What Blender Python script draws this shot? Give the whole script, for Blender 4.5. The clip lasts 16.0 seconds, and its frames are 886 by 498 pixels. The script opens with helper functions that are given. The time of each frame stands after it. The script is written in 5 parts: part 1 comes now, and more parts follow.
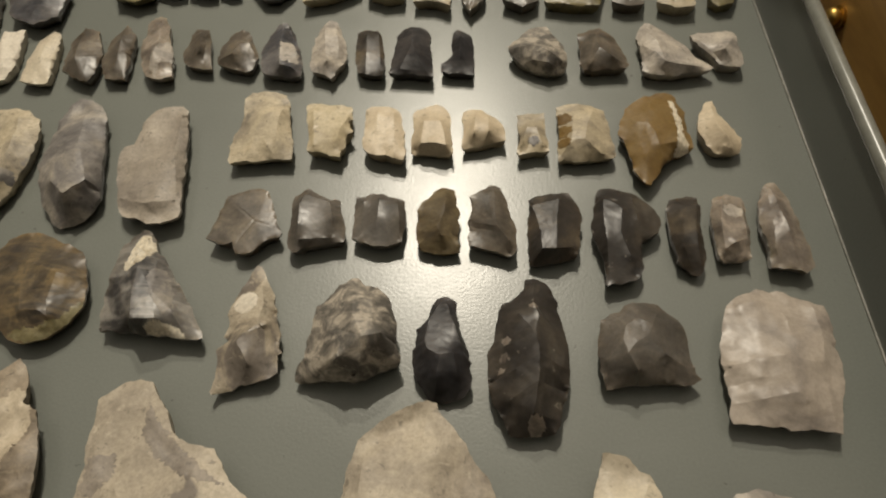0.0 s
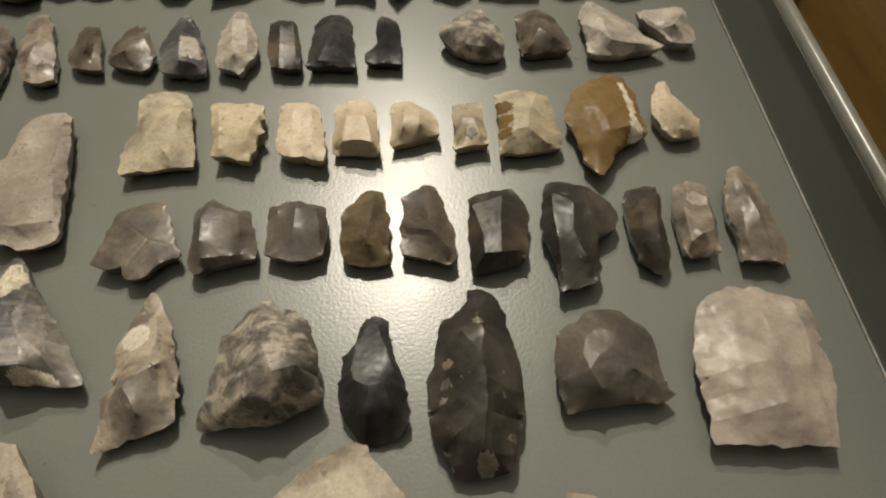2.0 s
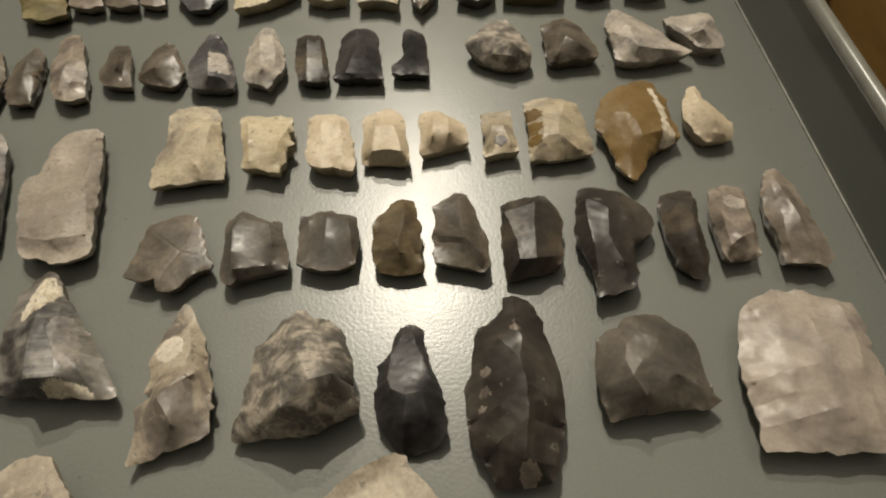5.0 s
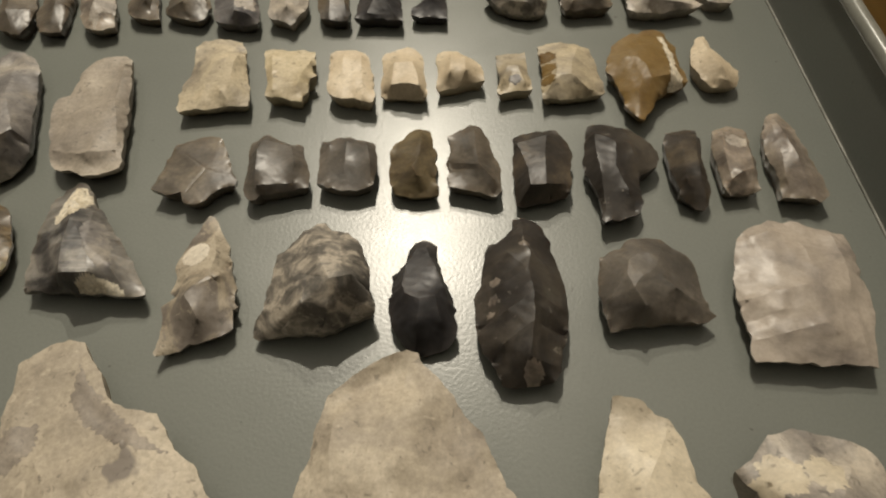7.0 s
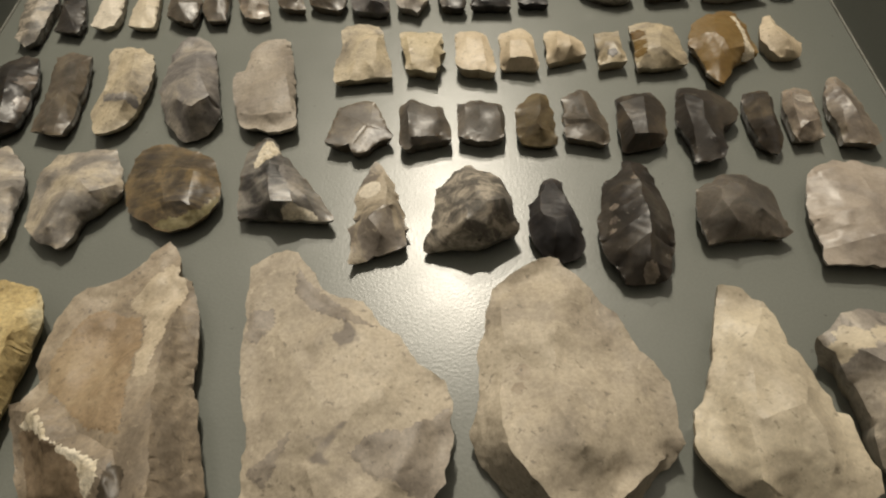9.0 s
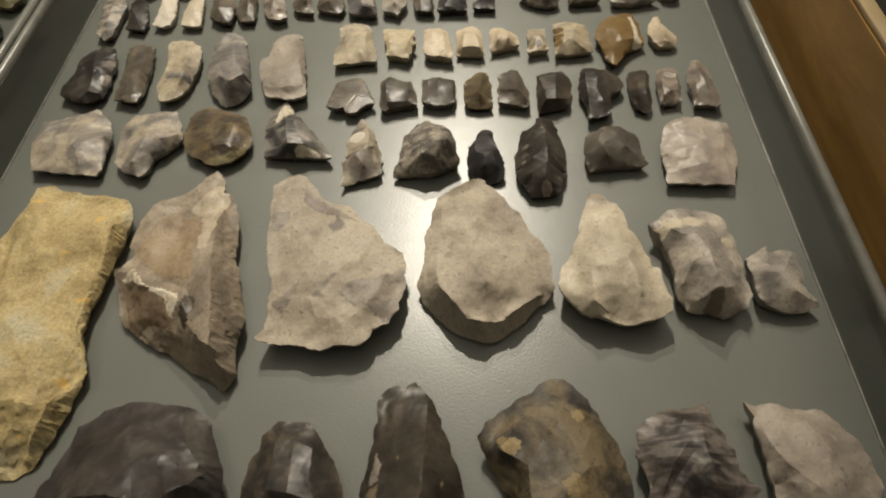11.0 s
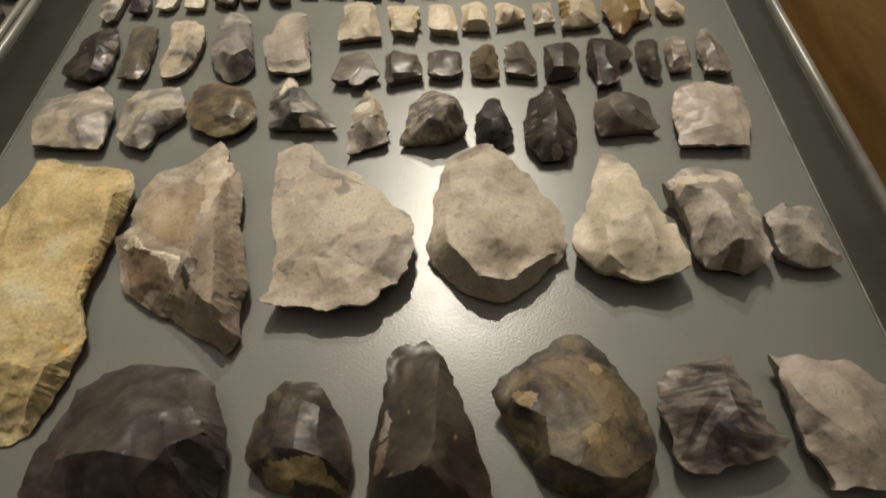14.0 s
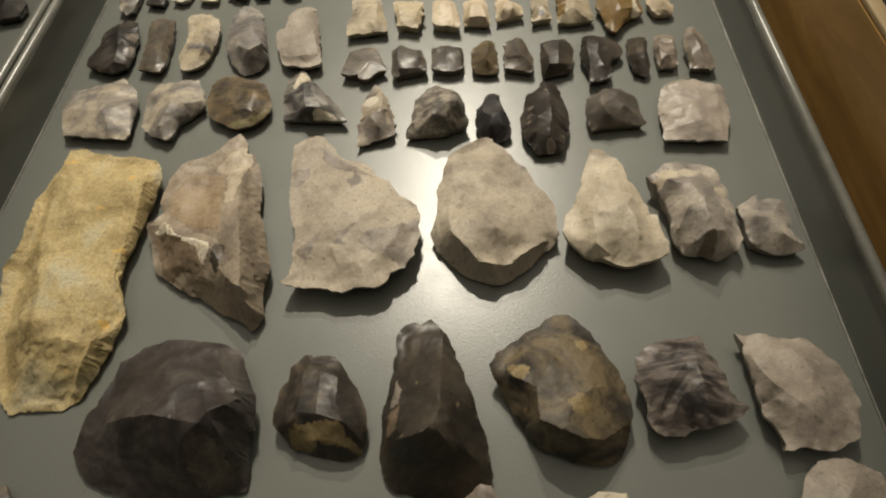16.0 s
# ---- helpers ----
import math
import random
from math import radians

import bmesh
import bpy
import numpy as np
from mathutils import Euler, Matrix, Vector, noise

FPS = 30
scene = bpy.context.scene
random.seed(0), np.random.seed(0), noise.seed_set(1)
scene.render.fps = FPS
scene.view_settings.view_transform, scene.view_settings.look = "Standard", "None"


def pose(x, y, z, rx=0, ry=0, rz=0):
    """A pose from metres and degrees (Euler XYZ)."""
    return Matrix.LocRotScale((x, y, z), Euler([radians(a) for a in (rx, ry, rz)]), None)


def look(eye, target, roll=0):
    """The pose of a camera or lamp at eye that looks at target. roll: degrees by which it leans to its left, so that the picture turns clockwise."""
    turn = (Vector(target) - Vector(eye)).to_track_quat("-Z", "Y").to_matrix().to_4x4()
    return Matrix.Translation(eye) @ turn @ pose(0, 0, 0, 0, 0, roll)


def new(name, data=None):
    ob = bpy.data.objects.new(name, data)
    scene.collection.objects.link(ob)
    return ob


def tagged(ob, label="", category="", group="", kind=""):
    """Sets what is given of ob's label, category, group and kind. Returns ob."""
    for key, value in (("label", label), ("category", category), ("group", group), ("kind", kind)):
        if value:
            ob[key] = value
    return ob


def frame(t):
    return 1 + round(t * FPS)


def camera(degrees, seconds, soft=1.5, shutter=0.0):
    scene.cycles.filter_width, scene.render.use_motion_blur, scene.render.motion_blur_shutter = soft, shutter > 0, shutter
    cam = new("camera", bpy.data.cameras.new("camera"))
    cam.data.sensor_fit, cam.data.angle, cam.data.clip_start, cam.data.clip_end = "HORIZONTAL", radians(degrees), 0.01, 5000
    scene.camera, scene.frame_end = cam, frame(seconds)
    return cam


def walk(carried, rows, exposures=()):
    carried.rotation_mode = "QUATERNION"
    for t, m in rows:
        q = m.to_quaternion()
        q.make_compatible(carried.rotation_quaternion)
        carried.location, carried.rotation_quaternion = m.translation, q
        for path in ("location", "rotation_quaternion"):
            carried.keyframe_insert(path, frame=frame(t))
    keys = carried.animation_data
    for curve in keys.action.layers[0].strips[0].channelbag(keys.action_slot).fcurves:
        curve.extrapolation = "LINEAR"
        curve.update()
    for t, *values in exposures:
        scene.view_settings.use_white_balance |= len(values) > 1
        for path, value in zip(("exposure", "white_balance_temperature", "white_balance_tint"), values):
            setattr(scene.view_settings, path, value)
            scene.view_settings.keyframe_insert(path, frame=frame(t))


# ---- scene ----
from mathutils.geometry import delaunay_2d_cdt

# ---- camera ----
cam = camera(69.06, 16.0, soft=2.15)
PATH = [
    (0, (0.017, -0.0742, 0.2375), (-0.0349, 0.4613, -0.6054), -4.92),
    (0.5, (0.0265, -0.0731, 0.206), (-0.0199, 0.4826, -0.6241), -2.96),
    (1, (0.0111, -0.0668, 0.202), (-0.0169, 0.4958, -0.6242), -1.87),
    (1.5, (0.0181, -0.0588, 0.1985), (-0.0015, 0.5181, -0.618), -2.95),
    (2, (0.027, -0.0553, 0.2048), (0.0363, 0.4957, -0.6296), -2.69),
    (2.5, (0.0307, -0.0532, 0.2082), (0.0397, 0.5006, -0.6244), -3.91),
    (3, (0.0233, -0.0514, 0.2073), (0.0252, 0.508, -0.6215), -4.84),
    (3.5, (0.0211, -0.0542, 0.2083), (0.0194, 0.5155, -0.6135), -5.86),
    (3.7, (0.0155, -0.0569, 0.2037), (0.0171, 0.5111, -0.6193), -4.38),
    (6, (0.023, -0.0579, 0.1967), (0.0019, 0.5291, -0.6126), -5.70),
    (6.5, (0.016, -0.065, 0.1934), (-0.0003, 0.5097, -0.6249), -3.72),
    (7, (0.0138, -0.0845, 0.1955), (0.0017, 0.4825, -0.6281), -3.10),
    (7.5, (-0.0091, -0.1003, 0.2151), (-0.0103, 0.4498, -0.62), -2.42),
    (8, (-0.0221, -0.11, 0.2335), (-0.049, 0.4543, -0.5917), -6.34),
    (8.5, (-0.0326, -0.1226, 0.2228), (-0.0712, 0.4483, -0.5973), -6.56),
    (10.8, (-0.0125, -0.2395, 0.2886), (-0.0694, 0.3352, -0.5278), -4.91),
    (11, (-0.0015, -0.2508, 0.2935), (-0.0594, 0.3353, -0.5147), -6.57),
    (11.5, (0.0021, -0.2654, 0.2852), (-0.0659, 0.3272, -0.5174), -7.33),
    (12, (0.0037, -0.2698, 0.2914), (-0.0699, 0.334, -0.5024), -7.87),
    (12.5, (0.0038, -0.2678, 0.2848), (-0.0656, 0.3449, -0.5024), -7.86),
    (13, (0.0009, -0.2702, 0.2775), (-0.0631, 0.3479, -0.5061), -7.32),
    (13.5, (-0.0029, -0.2709, 0.2754), (-0.0647, 0.3436, -0.5111), -7.19),
    (14, (-0.0069, -0.2701, 0.268), (-0.0671, 0.3409, -0.5213), -7.18),
    (14.5, (-0.002, -0.2655, 0.2684), (-0.0612, 0.346, -0.5206), -7.51),
    (15, (-0.0082, -0.2671, 0.2629), (-0.0652, 0.3336, -0.5346), -7.45),
    (15.5, (-0.0138, -0.2705, 0.265), (-0.0679, 0.3193, -0.5407), -6.58),
    (16, (-0.0071, -0.284, 0.3004), (-0.0669, 0.2919, -0.515), -7.20),
]
walk(cam, [(t, look(eye, target, roll)) for t, eye, target, roll in PATH],
     exposures=[(0, -0.26), (0.5, -0.18), (3.5, -0.14), (8.5, -0.16), (11, -0.07), (16, -0.04)])

# ---- light: two small ceiling spots beyond the far end of the drawer, and the dim room ----
world = bpy.data.worlds.new("room_light")
scene.world = world
world.use_nodes = True
world.node_tree.nodes["Background"].inputs["Color"].default_value = (1.0, 0.895, 0.725, 1)
world.node_tree.nodes["Background"].inputs["Strength"].default_value = 0.62


def ceiling_spot(place, watts, radius, aim):
    data = bpy.data.lights.new("spot_bulb", "SPOT")
    data.energy, data.color, data.shadow_soft_size = watts, (1.0, 0.91, 0.755), radius
    data.spot_size, data.spot_blend = radians(21), 1.0
    lamp = new("spot_bulb", data)
    lamp.matrix_world = look(place, aim)
    return lamp


ceiling_spot((-0.13, 1.36, 2.05), 186, 0.032, (-0.08, 0.13, 0.0))
ceiling_spot((-0.09, 1.95, 2.05), 113, 0.032, (-0.08, 0.15, 0.0))


# ---- materials ----
def nodes_of(name):
    m = bpy.data.materials.new(name)
    m.use_nodes = True
    nt = m.node_tree
    return m, nt, nt.nodes["Principled BSDF"]


def add(nt, kind, **values):
    n = nt.nodes.new(kind)
    for key, value in values.items():
        n.inputs[key.replace("_", " ")].default_value = value
    return n


def coords(nt, jitter=True):
    """Object coordinates, shifted by each object's own random number."""
    tc = nt.nodes.new("ShaderNodeTexCoord")
    if not jitter:
        return tc.outputs["Object"]
    info = nt.nodes.new("ShaderNodeObjectInfo")
    shift = nt.nodes.new("ShaderNodeVectorMath")
    shift.operation = "MULTIPLY_ADD"
    shift.inputs[1].default_value = (1, 1, 1)
    comb = nt.nodes.new("ShaderNodeCombineXYZ")
    for axis, k in (("X", 3.7), ("Y", 7.1), ("Z", 5.3)):
        mul = add(nt, "ShaderNodeMath")
        mul.operation = "MULTIPLY"
        mul.inputs[1].default_value = k
        nt.links.new(info.outputs["Random"], mul.inputs[0])
        nt.links.new(mul.outputs[0], comb.inputs[axis])
    nt.links.new(tc.outputs["Object"], shift.inputs[0])
    nt.links.new(comb.outputs[0], shift.inputs[2])
    return shift.outputs[0]


def noise_node(nt, co, scale, detail=4.0, rough=0.6, distort=0.0):
    n = add(nt, "ShaderNodeTexNoise", Scale=scale, Detail=detail, Roughness=rough, Distortion=distort)
    nt.links.new(co, n.inputs["Vector"])
    return n.outputs["Fac"]


def ramp(nt, fac, stops):
    r = nt.nodes.new("ShaderNodeValToRGB")
    el = r.color_ramp.elements
    while len(el) < len(stops):
        el.new(0.5)
    for e, (at, c) in zip(el, stops):
        e.position, e.color = at, (*c, 1) if len(c) == 3 else c
    nt.links.new(fac, r.inputs["Fac"])
    return r.outputs["Color"]


def mix(nt, fac, a, b, mode="MIX"):
    m = nt.nodes.new("ShaderNodeMix")
    m.data_type, m.blend_type = "RGBA", mode
    for sock, value in ((m.inputs[0], fac), (m.inputs[6], a), (m.inputs[7], b)):
        if isinstance(value, (int, float)):
            sock.default_value = value
        elif isinstance(value, tuple):
            sock.default_value = (*value, 1)
        else:
            nt.links.new(value, sock)
    return m.outputs[2]


def bump(nt, bsdf, heights):
    last = None
    for h, strength, dist in heights:
        b = add(nt, "ShaderNodeBump", Strength=strength, Distance=dist)
        nt.links.new(h, b.inputs["Height"])
        if last:
            nt.links.new(last, b.inputs["Normal"])
        last = b.outputs["Normal"]
    nt.links.new(last, bsdf.inputs["Normal"])


def flint(name, dark, mid, light, patch=45, gloss=0.4, fleck=None, fleck_size=190, fleck_at=0.66, grain=0.5, bands=0.0, spread=0.165):
    """Flint or stone: cloudy patches of three tones, fine grain, flecks or blotches, banding and a worn sheen."""
    m, nt, bsdf = nodes_of(name)
    co = coords(nt)
    cloud = noise_node(nt, co, patch, 5, 0.62, 0.6)
    base = ramp(nt, cloud, [(0.5 - spread, dark), (0.5, mid), (0.5 + spread, light)])
    if bands:
        turn = add(nt, "ShaderNodeMapping", Rotation=(0.0, 0.0, 0.7), Scale=(1.0, 4.0, 1.5))
        nt.links.new(co, turn.inputs["Vector"])
        stripe = ramp(nt, noise_node(nt, turn.outputs[0], patch * 0.9, 3, 0.5, 1.6), [(0.38, dark), (0.5, mid), (0.6, light)])
        base = mix(nt, bands, base, stripe)
    fine = noise_node(nt, co, 620, 6, 0.7)
    grey = ramp(nt, fine, [(0.25, (1 - grain,) * 3), (0.7, (1.0 + 0.55 * grain,) * 3)])
    base = mix(nt, 1.0, base, grey, "MULTIPLY")
    spots = noise_node(nt, co, fleck_size, 3, 0.55, 0.3)
    if fleck:
        mask = ramp(nt, spots, [(fleck_at, (0, 0, 0)), (fleck_at + 0.05, (1, 1, 1))])
        base = mix(nt, mask, base, fleck)
    if gloss > 0.43:
        dirt = ramp(nt, noise_node(nt, co, 330, 4, 0.6, 0.5), [(0.61, (0, 0, 0)), (0.68, (0.6,) * 3)])
        base = mix(nt, dirt, base, tuple(0.45 * v for v in dark))
        pale = ramp(nt, noise_node(nt, co, 210, 4, 0.65, 0.8), [(0.62, (0, 0, 0)), (0.70, (0.45,) * 3)])
        base = mix(nt, pale, base, tuple(min(0.7, 1.2 * v) for v in light))
    nt.links.new(base, bsdf.inputs["Base Color"])
    rough = ramp(nt, noise_node(nt, co, 130, 4), [(0.3, (max(gloss, 0.34) - 0.05,) * 3), (0.7, (max(gloss, 0.34) + 0.12,) * 3)])
    nt.links.new(rough, bsdf.inputs["Roughness"])
    coarse = 0.05 + 0.6 * gloss ** 2
    matte = gloss > 0.43
    relief = [(noise_node(nt, co, 170, 4, 0.55), coarse * (1.5 if matte else 0.5), 0.0008), (fine, coarse * (1.3 if matte else 1.0), 0.00026)]
    if matte:
        crack = add(nt, "ShaderNodeTexNoise", Scale=95.0, Detail=5.0, Roughness=0.65, Distortion=1.2)
        crack.noise_type = "RIDGED_MULTIFRACTAL"
        nt.links.new(co, crack.inputs["Vector"])
        relief.append((crack.outputs["Fac"], 0.3, 0.0006))
    bump(nt, bsdf, relief)
    if gloss < 0.4:
        rings = add(nt, "ShaderNodeTexWave", Scale=26.0, Distortion=6.0, Detail=1.5)
        rings.wave_type, rings.rings_direction = "RINGS", "SPHERICAL"
        nt.links.new(co, rings.inputs["Vector"])
        old = bsdf.inputs["Normal"].links[0].from_node
        ripple = add(nt, "ShaderNodeBump", Strength=0.06, Distance=0.0008)
        nt.links.new(rings.outputs["Fac"], ripple.inputs["Height"])
        nt.links.new(old.outputs["Normal"], ripple.inputs["Normal"])
        nt.links.new(ripple.outputs["Normal"], bsdf.inputs["Normal"])
        # a paler base colour near the rim stands in for light through thin stone
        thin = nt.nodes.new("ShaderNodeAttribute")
        thin.attribute_name = "rim_glow_mask"
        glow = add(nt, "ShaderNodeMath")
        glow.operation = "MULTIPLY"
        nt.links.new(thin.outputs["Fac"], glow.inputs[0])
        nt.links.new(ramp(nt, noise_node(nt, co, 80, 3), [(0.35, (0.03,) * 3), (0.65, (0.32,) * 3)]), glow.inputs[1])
        rim_glow_tone = tuple(min(0.4, v * k + 0.01) for v, k in zip(light, (1.2, 1.08, 0.88)))
        nt.links.new(mix(nt, glow.outputs[0], base, rim_glow_tone), bsdf.inputs["Base Color"])
        bsdf.inputs["Subsurface Weight"].default_value = 0.2
        bsdf.inputs["Specular IOR Level"].default_value = 0.34
        bsdf.inputs["Subsurface Radius"].default_value = (1.0, 0.75, 0.5)
        bsdf.inputs["Subsurface Scale"].default_value = 0.002
    return m


YELLOW = flint("yellow_stone", (0.36, 0.27, 0.12), (0.52, 0.41, 0.20), (0.50, 0.45, 0.30), 34, 0.75, (0.60, 0.40, 0.12), 80, 0.66, 0.45)
TAN = flint("brown_tan_flint", (0.19, 0.155, 0.115), (0.29, 0.235, 0.17), (0.38, 0.32, 0.24), 30, 0.55, (0.07, 0.06, 0.05), 160, 0.71, 0.3, spread=0.12)
RUST = flint("rusty_tan_flint", (0.21, 0.15, 0.09), (0.30, 0.22, 0.135), (0.37, 0.29, 0.19), 30, 0.55, None, grain=0.3)
RUST_DARK = flint("rust_brown_flint", (0.13, 0.095, 0.06), (0.20, 0.147, 0.095), (0.27, 0.205, 0.14), 40, 0.55, None, grain=0.3)
CREAM_TAN = flint("cream_tan_flint", (0.34, 0.28, 0.20), (0.45, 0.38, 0.28), (0.54, 0.46, 0.345), 40, 0.55, None, grain=0.28)
GREY_TAN = flint("grey_tan_flint", (0.20, 0.172, 0.143), (0.265, 0.228, 0.187), (0.335, 0.29, 0.235), 50, 0.55, None, grain=0.3)
BEIGE = flint("beige_flint", (0.275, 0.235, 0.185), (0.412, 0.355, 0.273), (0.495, 0.432, 0.336), 24, 0.62, (0.22, 0.19, 0.16), 60, 0.66, 0.3)
CREAM = flint("cream_flint", (0.43, 0.372, 0.285), (0.53, 0.463, 0.35), (0.61, 0.537, 0.41), 34, 0.5, None, grain=0.22)
CREAM_WARM = flint("warm_cream_flint", (0.210, 0.179, 0.137), (0.420, 0.357, 0.252), (0.525, 0.441, 0.304), 40, 0.55, (0.18, 0.16, 0.14), 75, 0.66, 0.3)
GREYWHITE = flint("grey_white_flint", (0.225, 0.203, 0.18), (0.36, 0.32, 0.272), (0.51, 0.452, 0.373), 55, 0.48, (0.12, 0.108, 0.1), 120, 0.7, 0.3, spread=0.15)
PATCHY = flint("patchy_flint", (0.185, 0.168, 0.148), (0.29, 0.255, 0.21), (0.44, 0.38, 0.285), 42, 0.45, None, grain=0.25, spread=0.09)
PATCHY_WARM = flint("patchy_warm_flint", (0.162, 0.138, 0.114), (0.304, 0.257, 0.190), (0.418, 0.361, 0.275), 50, 0.45, None, grain=0.3, spread=0.08)
AMBER_DARK = flint("amber_dark_flint", (0.035, 0.03, 0.027), (0.10, 0.08, 0.055), (0.26, 0.19, 0.10), 50, 0.22, None, grain=0.25, bands=0.25)
DARK_CHALK = flint("dark_streaked_flint", (0.028, 0.027, 0.028), (0.078, 0.073, 0.07), (0.26, 0.243, 0.218), 38, 0.3, None, grain=0.25, bands=0.4, spread=0.07)
SPECKLED = flint("speckled_flint", (0.10, 0.09, 0.077), (0.205, 0.182, 0.15), (0.39, 0.343, 0.278), 110, 0.5, (0.075, 0.068, 0.06), 150, 0.66, 0.3, spread=0.085)
BLACK = flint("black_flint", (0.020, 0.019, 0.020), (0.032, 0.030, 0.031), (0.065, 0.058, 0.055), 60, 0.39, None, grain=0.3)
BLACK_WARM = flint("warm_black_flint", (0.022, 0.020, 0.018), (0.045, 0.038, 0.032), (0.119, 0.095, 0.065), 55, 0.38, None, grain=0.3)
DARK = flint("dark_flint", (0.020, 0.018, 0.017), (0.038, 0.033, 0.029), (0.076, 0.065, 0.052), 50, 0.27, (0.22, 0.20, 0.17), 210, 0.675, 0.3)
DARKBLUE = flint("dark_blue_grey_flint", (0.035, 0.035, 0.040), (0.075, 0.073, 0.078), (0.18, 0.17, 0.165), 60, 0.25, None, grain=0.25, bands=0.2)
DARKGREY = flint("dark_grey_flint", (0.029, 0.025, 0.021), (0.057, 0.048, 0.044), (0.114, 0.099, 0.085), 32, 0.42, (0.20, 0.18, 0.15), 150, 0.72, 0.3)
DARKBROWN = flint("dark_brown_flint", (0.027, 0.023, 0.018), (0.054, 0.044, 0.033), (0.107, 0.085, 0.060), 32, 0.42, (0.22, 0.17, 0.10), 120, 0.72, 0.3)
OCHRE = flint("ochre_stained_flint", (0.036, 0.031, 0.024), (0.092, 0.072, 0.045), (0.165, 0.127, 0.071), 40, 0.56, (0.36, 0.25, 0.075), 75, 0.68, 0.3, spread=0.08)
BANDED = flint("banded_flint", (0.030, 0.026, 0.025), (0.085, 0.074, 0.068), (0.25, 0.217, 0.19), 42, 0.36, None, grain=0.25, bands=0.6, spread=0.09)
GREY = flint("grey_flint", (0.056, 0.051, 0.044), (0.102, 0.090, 0.077), (0.176, 0.154, 0.127), 45, 0.28, (0.22, 0.2, 0.18), 260, 0.74, 0.25)
GREYBROWN = flint("grey_brown_flint", (0.051, 0.044, 0.035), (0.108, 0.091, 0.072), (0.188, 0.158, 0.118), 55, 0.34, None, grain=0.3)
GREYWARM = flint("warm_grey_flint", (0.091, 0.075, 0.065), (0.192, 0.161, 0.133), (0.362, 0.306, 0.251), 60, 0.32, None, grain=0.28)
GREYBLUE = flint("blue_grey_flint", (0.10, 0.093, 0.09), (0.20, 0.183, 0.168), (0.36, 0.32, 0.26), 48, 0.5, None, grain=0.3)
BROWN = flint("brown_flint", (0.050, 0.038, 0.025), (0.11, 0.085, 0.05), (0.19, 0.15, 0.085), 60, 0.3, None, grain=0.3)
TANGREY = flint("tan_grey_flint", (0.22, 0.19, 0.16), (0.30, 0.26, 0.21), (0.38, 0.33, 0.265), 28, 0.55, None, grain=0.3)
SAND = flint("sand_flint", (0.32, 0.26, 0.165), (0.46, 0.385, 0.25), (0.54, 0.46, 0.32), 45, 0.5, (0.58, 0.5, 0.38), 90, 0.66, 0.25)
SAND_GREY = flint("sand_grey_flint", (0.23, 0.195, 0.145), (0.35, 0.295, 0.205), (0.46, 0.385, 0.26), 50, 0.45, None, grain=0.25, spread=0.13)
ROSE = flint("rose_cream_flint", (0.400, 0.325, 0.223), (0.520, 0.430, 0.302), (0.580, 0.490, 0.353), 40, 0.48, (0.3, 0.22, 0.15), 330, 0.75, 0.2)
ROSEGREY = flint("rose_grey_flint", (0.227, 0.194, 0.162), (0.346, 0.297, 0.243), (0.432, 0.373, 0.308), 34, 0.5, None, grain=0.25)
WHITE = flint("pale_flint", (0.223, 0.192, 0.165), (0.347, 0.297, 0.247), (0.430, 0.369, 0.306), 45, 0.42, None, grain=0.2)
CHALK = flint("chalk_white_flint", (0.52, 0.46, 0.37), (0.62, 0.56, 0.46), (0.68, 0.62, 0.52), 45, 0.6, None, grain=0.2)
OLIVE = flint("olive_flint", (0.07, 0.058, 0.025), (0.16, 0.135, 0.065), (0.30, 0.26, 0.15), 55, 0.36, None, grain=0.3)
HONEY = flint("honey_flint", (0.107, 0.064, 0.023), (0.180, 0.115, 0.041), (0.213, 0.151, 0.074), 40, 0.26, (0.48, 0.36, 0.2), 200, 0.74, 0.22)
CRUST = flint("chalky_crust", (0.50, 0.43, 0.31), (0.66, 0.59, 0.46), (0.74, 0.68, 0.56), 120, 0.85, (0.2, 0.15, 0.09), 260, 0.66, 0.45)

OCHRE_PALE = flint("pale_ochre_stain", (0.15, 0.11, 0.05), (0.24, 0.18, 0.085), (0.32, 0.25, 0.13), 90, 0.6, None, grain=0.35)


def painted_metal():
    m, nt, bsdf = nodes_of("grey_green_powder_coat")
    co = coords(nt, False)
    stain = noise_node(nt, co, 9, 4, 0.6)
    fine = noise_node(nt, co, 900, 3, 0.55)
    base = ramp(nt, stain, [(0.3, (0.147, 0.155, 0.137)), (0.7, (0.166, 0.175, 0.155))])
    base = mix(nt, 1.0, base, ramp(nt, fine, [(0.3, (0.94,) * 3), (0.7, (1.04,) * 3)]), "MULTIPLY")
    dust = noise_node(nt, co, 210, 2, 0.5)
    base = mix(nt, ramp(nt, dust, [(0.745, (0, 0, 0)), (0.76, (0.5,) * 3)]), base, (0.05, 0.045, 0.035))
    nt.links.new(base, bsdf.inputs["Base Color"])
    nt.links.new(ramp(nt, noise_node(nt, co, 40, 3), [(0.3, (0.28,) * 3), (0.7, (0.325,) * 3)]), bsdf.inputs["Roughness"])
    bsdf.inputs["Specular IOR Level"].default_value = 0.5
    bump(nt, bsdf, [(noise_node(nt, co, 800, 3, 0.5), 0.23, 0.00026)])
    return m


